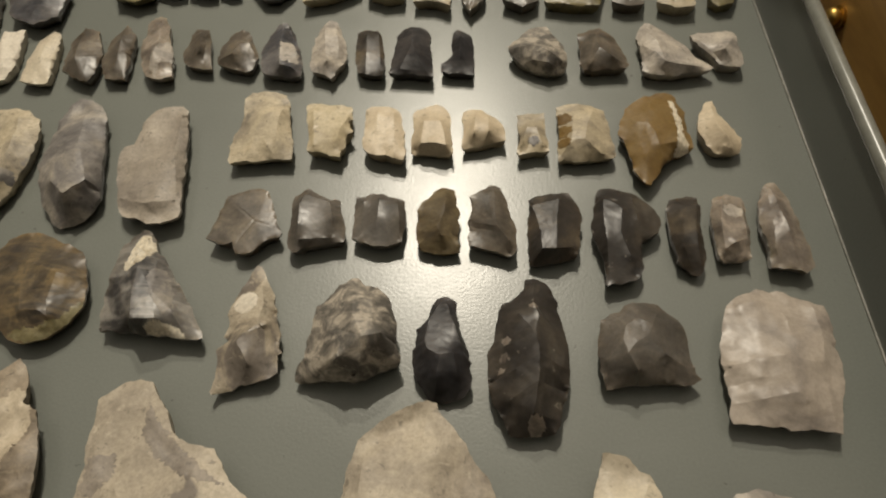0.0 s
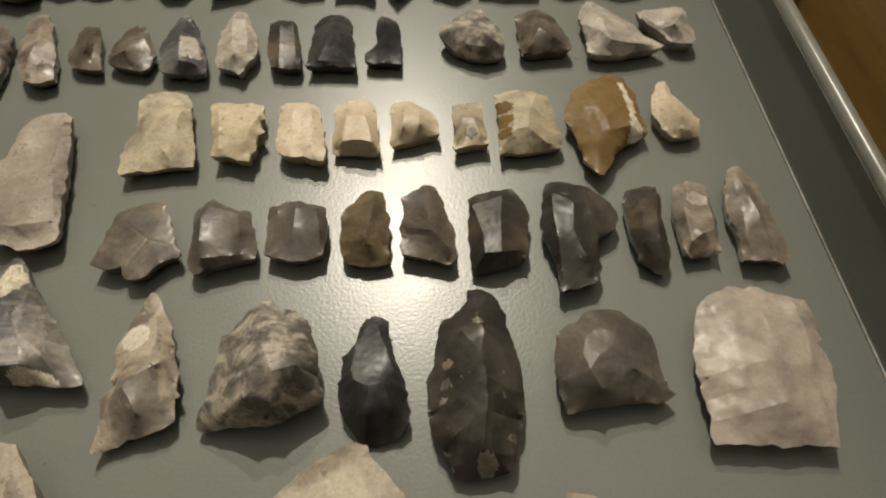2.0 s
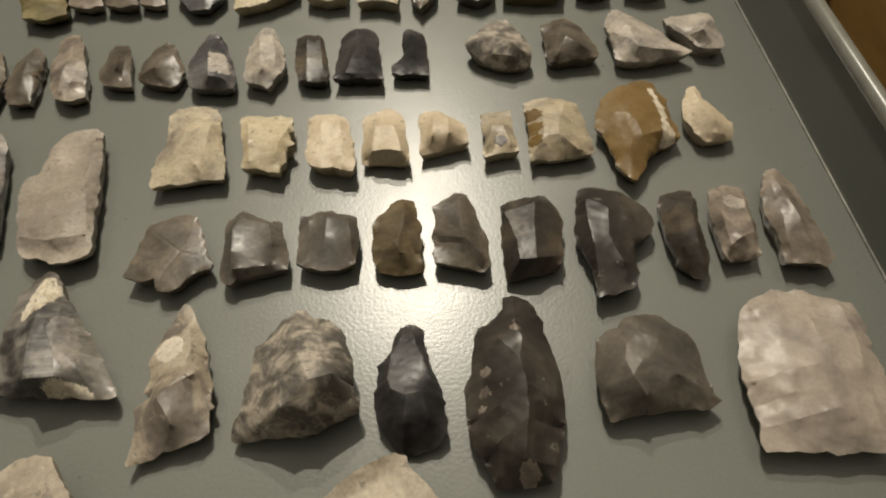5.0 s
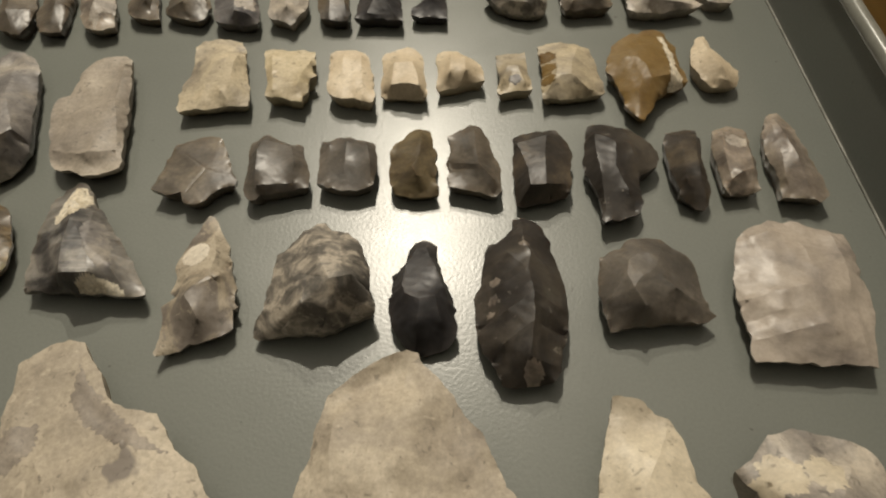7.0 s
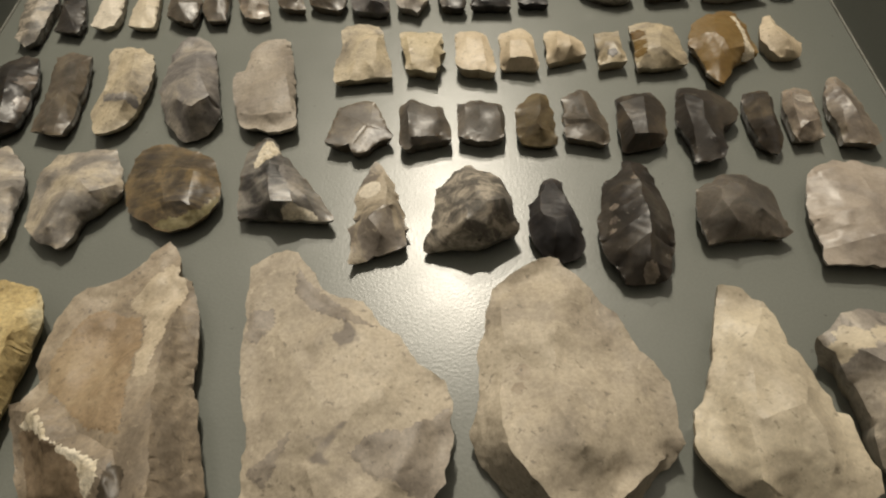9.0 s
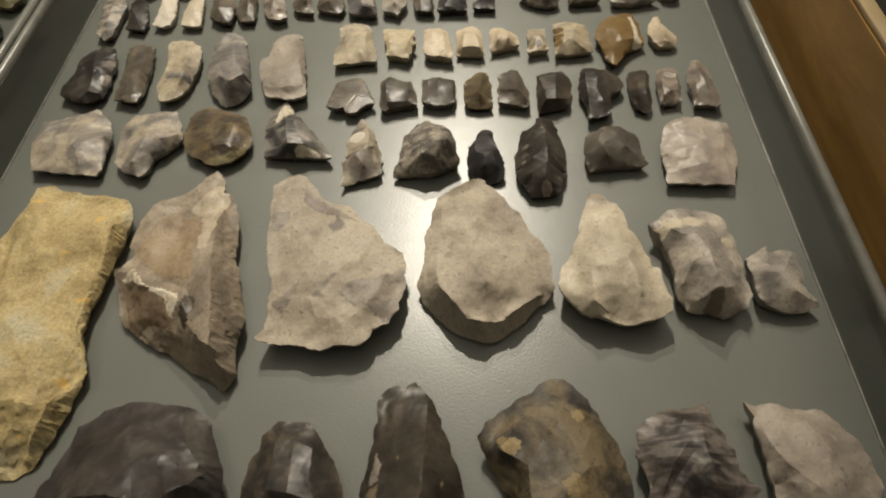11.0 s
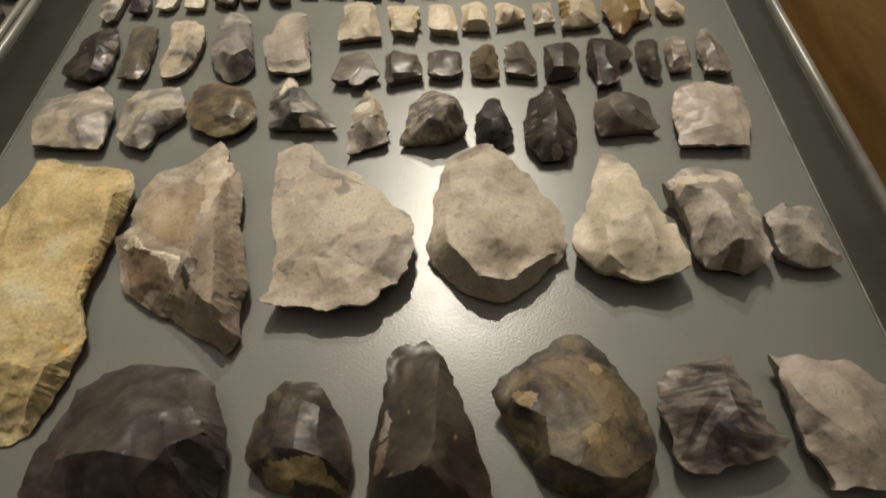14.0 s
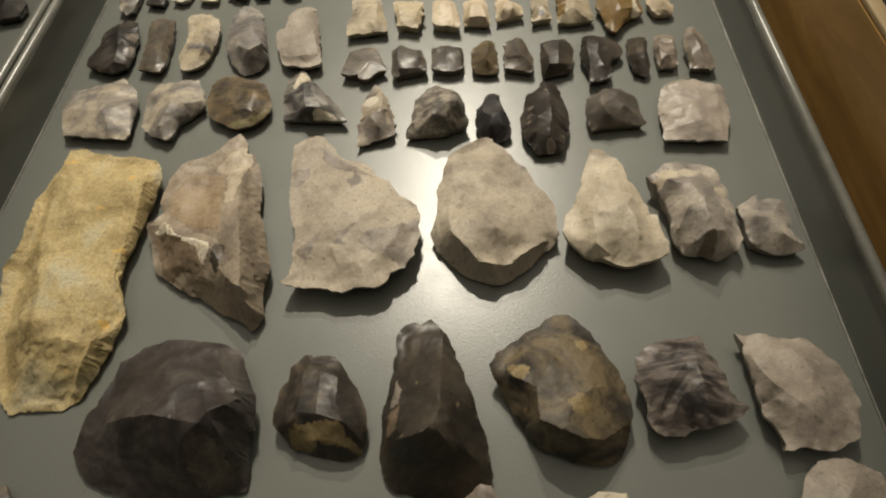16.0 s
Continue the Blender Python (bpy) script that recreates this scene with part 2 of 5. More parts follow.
# lighter mottled metal, the colour of the painted floor-edge highlight
def highlight_metal():
    m, nt, bsdf = nodes_of("pale_highlight_metal")
    co = coords(nt, False)
    mottle = noise_node(nt, co, 60, 5, 0.7)
    nt.links.new(ramp(nt, mottle, [(0.35, (0.20, 0.20, 0.175)), (0.65, (0.42, 0.41, 0.37))]), bsdf.inputs["Base Color"])
    bsdf.inputs["Metallic"].default_value, bsdf.inputs["Roughness"].default_value = 0.3, 0.42
    bump(nt, bsdf, [(noise_node(nt, co, 500), 0.2, 0.0004)])
    return m


def wood(name, dark, light, rough):
    m, nt, bsdf = nodes_of(name)
    tc = nt.nodes.new("ShaderNodeTexCoord")
    mp = add(nt, "ShaderNodeMapping", Scale=(14.0, 1.0, 6.0))
    nt.links.new(tc.outputs["Object"], mp.inputs["Vector"])
    streak = noise_node(nt, mp.outputs[0], 9, 6, 0.65, 0.8)
    cloud = noise_node(nt, tc.outputs["Object"], 14, 3)
    base = ramp(nt, streak, [(0.3, dark), (0.7, light)])
    base = mix(nt, 0.6, base, ramp(nt, cloud, [(0.3, (0.7,) * 3), (0.7, (1.0,) * 3)]), "MULTIPLY")
    nt.links.new(base, bsdf.inputs["Base Color"])
    bsdf.inputs["Roughness"].default_value = rough
    bump(nt, bsdf, [(streak, 0.2, 0.0006)])
    return m


PAINT = painted_metal()


def rim_paint():
    m, nt, bsdf = nodes_of("glossy_rim_paint")
    co = coords(nt, False)
    nt.links.new(ramp(nt, noise_node(nt, co, 60, 5, 0.7), [(0.35, (0.17, 0.172, 0.15)), (0.65, (0.24, 0.242, 0.21))]), bsdf.inputs["Base Color"])
    bsdf.inputs["Roughness"].default_value = 0.27
    bump(nt, bsdf, [(noise_node(nt, co, 700, 2), 0.1, 0.0002)])
    return m


RIM_PAINT = rim_paint()
HIGHLIGHT_METAL = highlight_metal()
BROWN_WOOD = wood("brown_stained_wood", (0.36, 0.20, 0.058), (0.60, 0.357, 0.11), 0.42)
PALE_WOOD = wood("pale_plywood_edge", (0.42, 0.30, 0.15), (0.58, 0.44, 0.24), 0.6)
DARK_WOOD = wood("dark_cabinet_wood", (0.02, 0.016, 0.012), (0.045, 0.035, 0.025), 0.6)


# ---- building helpers ----
def part(name, bm, material, parent=None, label=""):
    me = bpy.data.meshes.new(name)
    bm.to_mesh(me)
    bm.free()
    me.materials.append(material)
    ob = new(name, me)
    if parent:
        ob.parent = parent
    return tagged(ob, label)


def box(x0, x1, y0, y1, z0, z1, bevel=0.0):
    bm = bmesh.new()
    bmesh.ops.create_cube(bm, size=1, matrix=Matrix.LocRotScale(((x0 + x1) / 2, (y0 + y1) / 2, (z0 + z1) / 2), None, (x1 - x0, y1 - y0, z1 - z0)))
    if bevel:
        bmesh.ops.bevel(bm, geom=bm.edges[:], offset=bevel, segments=2, profile=0.5, affect="EDGES")
        for f in bm.faces:
            f.smooth = True
    return bm


def rod(x, z, y0, y1, r):
    """A rounded bead along y."""
    bm = bmesh.new()
    bmesh.ops.create_cone(bm, cap_ends=True, segments=14, radius1=r, radius2=r, depth=y1 - y0,
                          matrix=Matrix.Translation((x, (y0 + y1) / 2, z)) @ Matrix.Rotation(math.pi / 2, 4, "X"))
    for f in bm.faces:
        f.smooth = len(f.verts) == 4
    return bm


# ---- the cabinet: base, wooden side, trays ----
FRONT, BACK = -0.43, 0.62          # the ends of the trays
RIGHT, LEFT = 0.1725, -0.3110      # the inner sides of the main tray
RIM = 0.040                        # height of the tray walls

tagged(part("ground", box(-1.9, 1.7, -1.6, 2.6, -0.06, -0.004), DARK_WOOD), "dark wooden cabinet base under the trays", kind="structure")


# unseen walls, added to keep low ambient light off the stones' front faces
BLOCKING_DARK = wood("light_blocking_dark", (0.035, 0.03, 0.025), (0.055, 0.047, 0.038), 0.8)
for wall_name, x0, x1, y0, y1 in (("blocking_wall_north", -1.9, 1.7, 2.6, 2.7), ("blocking_wall_south", -1.9, 1.7, -1.7, -1.6), ("blocking_wall_west", -2.0, -1.9, -1.7, 2.7), ("blocking_wall_east", 1.7, 1.8, -1.7, 2.7)):
    tagged(part(wall_name, box(x0, x1, y0, y1, -0.06, 2.4), BLOCKING_DARK), "unseen dark wall added to block low room light", kind="structure")


def tray(label, x0, x1):
    base = new("metal_tray")
    base.location = (0, 0, 0)
    tagged(base, label, "tray")
    w = 0.0022
    part("floor_plate", box(x0, x1, FRONT, BACK, -0.0035, 0.0), PAINT, base)
    for side, x in (("a", x0), ("b", x1)):
        out = -w if side == "a" else w
        wall = part("side_wall", box(min(x, x + out), max(x, x + out), FRONT, BACK, -0.0035, RIM - 0.002), PAINT, base)
        part("rolled_rim", rod(x + out * 0.8, RIM - 0.0025, FRONT, BACK, 0.0032), RIM_PAINT, wall, "glossy rolled metal rim")
        # a pale strip paints the highlight of the fillet between floor and wall
        part("seam", box(min(x, x - out * 0.35), max(x, x - out * 0.35), FRONT, BACK, 0.0, 0.0009), HIGHLIGHT_METAL, base, "thin pale strip, a painted highlight along the floor")
    for y in (FRONT, BACK):
        out = -w if y == FRONT else w
        part("end_wall", box(x0 - w, x1 + w, min(y, y + out), max(y, y + out), -0.0035, RIM - 0.002), PAINT, base)
    return base


tray("grey-green painted metal tray with raised rims, filled with flints", LEFT, RIGHT)
tray("neighbouring grey-green metal tray with raised rims", LEFT - 0.40, LEFT - 0.0125)

side = new("drawer_side")
tagged(side, "brown stained wooden drawer side with pale plywood edge", "drawer side")
part("board", box(0.190, 0.1985, FRONT - 0.1, BACK + 0.1, -0.004, 0.0895), BROWN_WOOD, side)
part("edge_strip", box(0.1905, 0.1982, FRONT - 0.1, BACK + 0.1, 0.0895, 0.0935, 0.001), PALE_WOOD, side, "pale bare plywood top edge")


# the small brass stop on the drawer side
def brass():
    m, nt, bsdf = nodes_of("brass")
    co = coords(nt, False)
    nt.links.new(ramp(nt, noise_node(nt, co, 300, 4), [(0.3, (0.45, 0.28, 0.06)), (0.7, (0.72, 0.48, 0.14))]), bsdf.inputs["Base Color"])
    bsdf.inputs["Metallic"].default_value, bsdf.inputs["Roughness"].default_value = 0.9, 0.38
    bump(nt, bsdf, [(noise_node(nt, co, 500), 0.2, 0.0003)])
    return m


BRASS = brass()
stop = new("brass_knob")
stop.location = (0.190, 0.186, 0.031)
tagged(stop, "small round brass stop fixed to the wooden drawer side", "knob")
bm = bmesh.new()
bmesh.ops.create_cone(bm, cap_ends=True, segments=20, radius1=0.0055, radius2=0.0045, depth=0.002, matrix=Matrix.Translation((-0.001, 0, 0)) @ Matrix.Rotation(math.pi / 2, 4, "Y"))
part("base_plate", bm, BRASS, stop)
bm = bmesh.new()
bmesh.ops.create_uvsphere(bm, u_segments=20, v_segments=12, radius=0.0045, matrix=Matrix.LocRotScale((-0.0045, 0, 0), None, (0.8, 1, 1)))
for f in bm.faces:
    f.smooth = True
part("head", bm, BRASS, stop)


# ---- the flints ----
def knapped_faces(points):
    """The upper faces of the convex hull of points: their planes (z = a x + b y + c)."""
    bm = bmesh.new()
    for p in points:
        bm.verts.new(p)
    for x, y, z in points:
        bm.verts.new((x, y, -40.0))
    bmesh.ops.convex_hull(bm, input=bm.verts[:], use_existing_faces=False)
    bm.normal_update()
    planes = []
    for f in bm.faces:
        n, p = f.normal, f.verts[0].co
        if n.z > 0.03:
            planes.append((-n.x / n.z, -n.y / n.z, p.z + (n.x * p.x + n.y * p.y) / n.z))
    bm.free()
    return np.array(planes)


def medial_ridge(outline, edge, top, rng):
    """A crest along the longer axis, for a piece with no ridges of its own."""
    far = max(outline, key=lambda p: p[0] ** 2 + p[1] ** 2)
    d = math.hypot(*far)
    ux, uy = far[0] / d, far[1] / d
    along = [p[0] * ux + p[1] * uy for p in outline]
    hi, lo = max(along) * 0.72, min(along) * 0.72
    off = rng.uniform(-0.12, 0.12) * d
    crest = [(ux * s - uy * off * k, uy * s + ux * off * k, h) for s, k, h in
             ((lo, 0.5, top * 0.75), (lo * 0.25, 1.2, top), (hi * 0.4, 0.6, top * 0.95), (hi, 0.0, top * 0.7))]
    branch = [crest[1], (crest[1][0] + uy * d * 0.4, crest[1][1] - ux * d * 0.4, top * 0.8)]
    return [crest, branch]


def inside_polygon(p, corners):
    crossings = 0
    for (x, y), (x2, y2) in zip(corners, corners[1:] + corners[:1]):
        if (y > p[1]) != (y2 > p[1]) and p[0] < x + (p[1] - y) / (y2 - y) * (x2 - x):
            crossings += 1
    return crossings % 2 == 1


def hollowed(flat, faces, heights, on_rim, rim_z, lines, sag):
    """Heights of scars that hang like a skin between the rim and the ridges, mixed with the flat faces."""
    fixed, held = on_rim.copy(), np.where(on_rim, rim_z, heights)
    for p, q in lines:
        d = np.array((q[0] - p[0], q[1] - p[1]))
        along = np.clip(((flat[:, :2] - p[:2]) @ d) / max(1e-6, d @ d), 0, 1)
        off = np.abs(flat[:, :2] - (np.array(p[:2]) + along[:, None] * d)).max(1)
        hit = (off < 0.05) & ~on_rim
        held = np.where(hit, p[2] + along * (q[2] - p[2]), held)
        fixed |= hit
    ends = np.array([(f[i], f[(i + 1) % len(f)]) for f in faces for i in range(len(f))])
    ends = np.vstack([ends, ends[:, ::-1]])
    n = np.bincount(ends[:, 0], minlength=len(flat)).astype(float)
    free = (~fixed).astype(float)

    def pull(v):
        return (n * v - np.bincount(ends[:, 0], weights=v[ends[:, 1]], minlength=len(flat))) * free

    x = np.where(fixed, held, heights)
    r = -pull(x)
    z = r / np.maximum(n, 1)
    d, rz = z.copy(), r @ z
    for _ in range(160):
        if rz < 1e-7:
            break
        a = pull(d)
        k = rz / max(1e-12, d @ a)
        x, r = x + k * d, r - k * a
        z = r / np.maximum(n, 1)
        d, rz = z + (r @ z) / rz * d, r @ z
    mixed = heights + (x - heights) * sag
    return np.where(on_rim, held, np.where(fixed, heights + (held - heights) * max(sag, 0.8), mixed)), fixed & ~on_rim


made = 0
GLOSSY = {m.name for m in bpy.data.materials if m.use_nodes and m.node_tree.nodes["Principled BSDF"].inputs["Subsurface Weight"].default_value > 0}


def stone(name, label, material, place, edge, top, outline, ridges=None, patches=(), rough=1.0, sag=0.45, group=""):
    """A knapped stone. place: mm on the tray; edge, top: heights of its rim and of its crest in mm; outline: corners in mm round its
    place, with a height where the rim dips; ridges: crests between its flake scars, as (x, y, height); sag: how hollow the scars are; patches: crust and stains as (material, name, x, y, radius) or (material, name, corners)."""
    global made
    made += 1
    rng = random.Random(made)
    size = max(max(p[k] for p in outline) - min(p[k] for p in outline) for k in (0, 1))
    dips = [p[2] if len(p) > 2 else edge for p in outline]
    outline = [p[:2] for p in outline]
    ridges = ridges or medial_ridge(outline, edge, top, rng)
    # a ragged rim
    rim, rim_z = [], []
    for i, (x, y) in enumerate(outline):
        x2, y2 = outline[(i + 1) % len(outline)]
        n = max(1, round(math.hypot(x2 - x, y2 - y) / max(2.5, size * 0.055)))
        for k in range(n):
            t = k / n
            wob = rng.uniform(-1, 1) * min(0.9, size * 0.011) * (1 if k else 0.3)
            dx, dy = x2 - x, y2 - y
            ln = math.hypot(dx, dy)
            rim.append((x + dx * t - dy / ln * wob, y + dy * t + dx / ln * wob))
            rim_z.append((dips[i] * (1 - t) + dips[(i + 1) % len(dips)] * t) * rng.uniform(0.93, 1.07))
    # the faces struck off from above
    mx, my = (sum(p[a] for p in outline) / len(outline) for a in (0, 1))
    ridges = [[(mx + (x - mx) * 0.985, my + (y - my) * 0.985, h) for x, y, h in line] for line in ridges]
    solid = [(x, y, z) for (x, y), z in zip(rim, rim_z)] + [p for line in ridges for p in line]
    planes = knapped_faces(solid)
    for k in range(int(2 + size * 0.035)):
        three = [rng.choice(solid) for _ in range(3)]
        x, y = (sum(p[a] for p in three) / 3 for a in (0, 1))
        solid.append((x, y, float((planes @ np.array((x, y, 1.0))).min()) + size * rng.uniform(0.005, 0.018)))
    planes = knapped_faces(solid)
    # a fine net of points: the rim, the ridges, and a grid between them
    step = min(1.15, max(0.6, size * 0.015))
    fine, fine_z = [], []
    for i, (x, y) in enumerate(rim):
        x2, y2 = rim[(i + 1) % len(rim)]
        n = max(1, round(math.hypot(x2 - x, y2 - y) / step))
        z, z2 = rim_z[i], rim_z[(i + 1) % len(rim)]
        fine_z += [z + (z2 - z) * k / n for k in range(n)]
        fine += [(x + (x2 - x) * k / n, y + (y2 - y) * k / n) for k in range(n)]
    pts, edges = list(fine), []
    lines = [(p, q) for line in ridges for p, q in zip(line, line[1:])]
    for p, q in lines:
        n = max(1, round(math.hypot(q[0] - p[0], q[1] - p[1]) / step))
        pts += [(p[0] + (q[0] - p[0]) * k / n, p[1] + (q[1] - p[1]) * k / n) for k in range(n + 1)]
        edges += [(i, i + 1) for i in range(len(pts) - n - 1, len(pts) - 1)]
    taken = np.array(pts)
    gx, gy = np.meshgrid(np.arange(taken[:, 0].min(), taken[:, 0].max(), step), np.arange(taken[:, 1].min(), taken[:, 1].max(), step * 0.87))
    gx[1::2] += step / 2
    grid = np.stack([gx.ravel(), gy.ravel()], 1) + np.random.RandomState(made).uniform(-0.12, 0.12, (gx.size, 2)) * step
    clear = np.concatenate([((part_[:, None] - taken[None]) ** 2).sum(2).min(1) for part_ in np.array_split(grid, max(1, len(grid) // 400))])
    pts += [tuple(p) for p in grid[clear > (0.55 * step) ** 2]]
    vs, _, faces, _, _, _ = delaunay_2d_cdt([Vector(p) for p in pts], edges, [list(range(len(fine)))], 1, 1e-3)
    flat = np.array([(v.x, v.y, 1.0) for v in vs])
    heights = np.concatenate([(c @ planes.T).min(1) for c in np.array_split(flat, max(1, len(flat) // 1000))])
    # how far each point lies from the rim, and how high the rim is there
    brim = np.array(fine)
    gaps = [np.sqrt(((c[:, None, :2] - brim[None]) ** 2).sum(2)) for c in np.array_split(flat, max(1, len(flat) // 400))]
    inward = np.concatenate([g.min(1) for g in gaps])
    near_z = np.array(fine_z)[np.concatenate([g.argmin(1) for g in gaps])]
    heights, crest = hollowed(flat, faces, heights, inward < 0.02, near_z, lines, sag)
    heights = np.minimum(np.maximum(heights, np.minimum(near_z, edge) * 0.8), near_z + inward * 6)
    verts = np.column_stack([flat[:, :2], heights])
    tris = []
    for f in faces:
        for k in range(1, len(f) - 1):
            tris.append((f[0], f[k], f[k + 1]))
    # the order of the rim
    count = {}
    for t in tris:
        for a, b in ((t[0], t[1]), (t[1], t[2]), (t[2], t[0])):
            count[(a, b)] = 1
    nxt = {a: b for (a, b) in count if (b, a) not in count}
    start = next(iter(nxt))
    loop, v = [start], nxt[start]
    while v != start and v in nxt and len(loop) < 5000:
        loop.append(v)
        v = nxt[v]
    P = np.array(verts)
    on_edge = np.zeros(len(P), bool)
    on_edge[loop] = True
    T = np.array(tris)
    ends = np.vstack([T[:, (0, 1)], T[:, (1, 2)], T[:, (2, 0)]])
    ends = np.vstack([ends, ends[:, ::-1]])

    def averaged(values, pairs):
        n = np.bincount(pairs[:, 0], minlength=len(P))
        s = np.bincount(pairs[:, 0], weights=values[pairs[:, 1]], minlength=len(P))
        return np.where(n > 0, s / np.maximum(n, 1), values)

    # flake scars bitten in from the rim
    tame = min(1.0, 0.35 + size / 110)
    lumps = 0.5 if material.name in GLOSSY else 0.85
    for k in range(int(3 + size * 0.08)):
        c = P[loop[rng.randrange(len(loop))]][:2] * rng.uniform(0.75, 1.03)
        r = size * rng.uniform(0.05, 0.13)
        d2 = ((P[:, :2] - c) ** 2).sum(1) / r ** 2
        P[:, 2] -= np.where(d2 < 1, (1 - d2) * r * rng.uniform(0.06, 0.14) * rough * tame * lumps, 0) * np.where(on_edge, 0.7, 1)
    # shallow older scars with crisp borders on the faces
    for k in range(int(size * 0.11)):
        c = P[rng.randrange(len(P))][:2] * 0.9
        r = size * rng.uniform(0.08, 0.22)
        off = P[:, :2] - c
        bend = 1 + 0.35 * np.sin(2 * np.arctan2(off[:, 1], off[:, 0]) + rng.uniform(0, 6)) + 0.12 * np.sin(5 * np.arctan2(off[:, 1], off[:, 0]) + rng.uniform(0, 6))
        d2 = (off ** 2).sum(1) / (r * bend) ** 2
        P[:, 2] -= np.where((d2 < 1) & ~on_edge, (1 - d2) * r * rng.uniform(0.03, 0.085) * (1.0 if size < 50 else 1.7) * tame * min(1, rough) * lumps * np.clip(inward / 5, 0, 1), 0)
    # ripples running out from the bulb of percussion, and uneven relief
    bulb = P[loop[rng.randrange(len(loop))]][:2]
    dist = np.sqrt(((P[:, :2] - bulb) ** 2).sum(1))
    wave = size * 0.075
    P[:, 2] += np.sin(dist / wave * 6.28 + 2 * np.sin(P[:, 0] / size * 9)) * min(size, 40) * 0.0006 * rough * np.clip(1.2 - dist / size, 0, 1)
    seed = made * 13.7
    unit = min(size, 55)
    for i, p in enumerate(P):
        q = Vector((p[0] / unit * 5 + seed, p[1] / unit * 5, p[2] / unit * 5))
        big = noise.fractal(q, 0.8, 2.1, 4)
        small = noise.noise(q * 7.0)
        k = 0.35 if on_edge[i] else 1.0
        p[2] += (big * 0.0065 + small * 0.002) * unit * rough * tame * k * lumps
        p[0] += noise.noise(q * 4.0 + Vector((9, 0, 0))) * size * 0.006
        p[1] += noise.noise(q * 4.0 + Vector((0, 9, 0))) * size * 0.006
    P[:, 2] = np.maximum(P[:, 2], np.where(on_edge, 1.2, 1.6))
    still = on_edge | crest
    for _ in range(2):
        P[:, 2] = np.where(still, P[:, 2], P[:, 2] * 0.55 + averaged(P[:, 2], ends) * 0.45)
    # dull the ridges a little
    for axis in range(3):
        P[:, axis] = np.where(on_edge, P[:, axis], P[:, axis] * 0.86 + averaged(P[:, axis], ends) * 0.14)
    # the belly under the rim, down to the tray
    n0 = len(P)
    ring = P[loop]
    centre = ring[:, :2].mean(0)
    rows, quads = [], []
    for scale, zk in ((0.985, 0.80), (0.94, 0.52), (0.86, 0.26), (0.80, 0.0)):
        row = ring.copy()
        row[:, :2] = centre + (ring[:, :2] - centre) * scale
        row[:, 2] = ring[:, 2] * zk
        rows.append(row)
    allv = np.vstack([P, *rows])
    m = len(loop)
    level = [list(loop)] + [list(range(n0 + m * k, n0 + m * (k + 1))) for k in range(4)]
    for up, low in zip(level, level[1:]):
        for i in range(m):
            j = (i + 1) % m
            quads.append((up[j], up[i], low[i], low[j]))
    faces_out = [tuple(t) for t in tris] + quads + [tuple(reversed(level[-1]))]
    me = bpy.data.meshes.new(name)
    me.from_pydata([tuple(v) for v in (allv / 1000.0)], [], faces_out)
    me.polygons.foreach_set("use_smooth", [True] * len(me.polygons))
    me.materials.append(material)
    me.set_sharp_from_angle(angle=radians(21))
    keep = np.zeros(len(allv), bool)
    keep[:len(P)] = crest
    pairs = np.empty(len(me.edges) * 2, np.int32)
    me.edges.foreach_get("vertices", pairs)
    pairs = pairs.reshape(-1, 2)
    sharp = np.zeros(len(pairs), bool)
    me.attributes["sharp_edge"].data.foreach_get("value", sharp)
    me.attributes["sharp_edge"].data.foreach_set("value", sharp | (keep[pairs[:, 0]] & keep[pairs[:, 1]]))
    # nearness to the rim, where light shining through is painted as paler colour
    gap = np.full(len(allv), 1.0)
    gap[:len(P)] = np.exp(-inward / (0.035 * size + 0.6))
    me.attributes.new("rim_glow_mask", "FLOAT", "POINT").data.foreach_set("value", gap.astype(np.float32))
    ob = new(name, me)
    ob.location = (place[0] / 1000.0, place[1] / 1000.0, 0)
    # chalky crust, stains and discoloured spots, as thin layers that follow the surface
    for mat, what, *shape in patches:
        chosen = []
        if len(shape) == 1:
            mids = P[T].mean(1)
            wobbled = [(c[0] + 1.1 * noise.noise(Vector((c[0] * 0.5 + seed, c[1] * 0.5, 1))), c[1] + 1.1 * noise.noise(Vector((c[0] * 0.5, c[1] * 0.5 + seed, 5)))) for c in mids]
            chosen = [t for t, c in zip(tris, wobbled) if inside_polygon(c, shape[0])]
        for t in tris if len(shape) == 3 else ():
            x, y, r = shape
            c = P[list(t)].mean(0)
            wob = 1 + (0.28 * noise.noise(Vector((c[0] * 2.2 / r + seed, c[1] * 2.2 / r, 3))) + 0.12 * noise.noise(Vector((c[0] * 0.9 + seed, c[1] * 0.9, 8)))) * (0.25 if mat is CHALK else 1)
            if math.hypot(c[0] - x, c[1] - y) < r * wob:
                chosen.append(t)
        if not chosen:
            continue
        used = sorted({i for t in chosen for i in t})
        where = {i: k for k, i in enumerate(used)}
        inside = {i: 0 for i in used}
        for t in chosen:
            for i in t:
                inside[i] += 1
        lift = [0.22 if inside[i] >= 5 else 0.06 for i in used]
        pm = bpy.data.meshes.new(what)
        pm.from_pydata([(P[i][0] / 1000, P[i][1] / 1000, (P[i][2] + h) / 1000) for i, h in zip(used, lift)], [], [tuple(where[i] for i in t) for t in chosen])
        pm.polygons.foreach_set("use_smooth", [True] * len(pm.polygons))
        pm.materials.append(mat)
        skin = new(what, pm)
        skin.parent = ob
        tagged(skin, {"crust_patch": "rough chalky crust"}.get(what, "patch of another colour"))
    kind = "stone" if name == "stone_slab" else "hand axe" if name == "hand_axe" else "flint"
    return tagged(ob, label, kind, group)


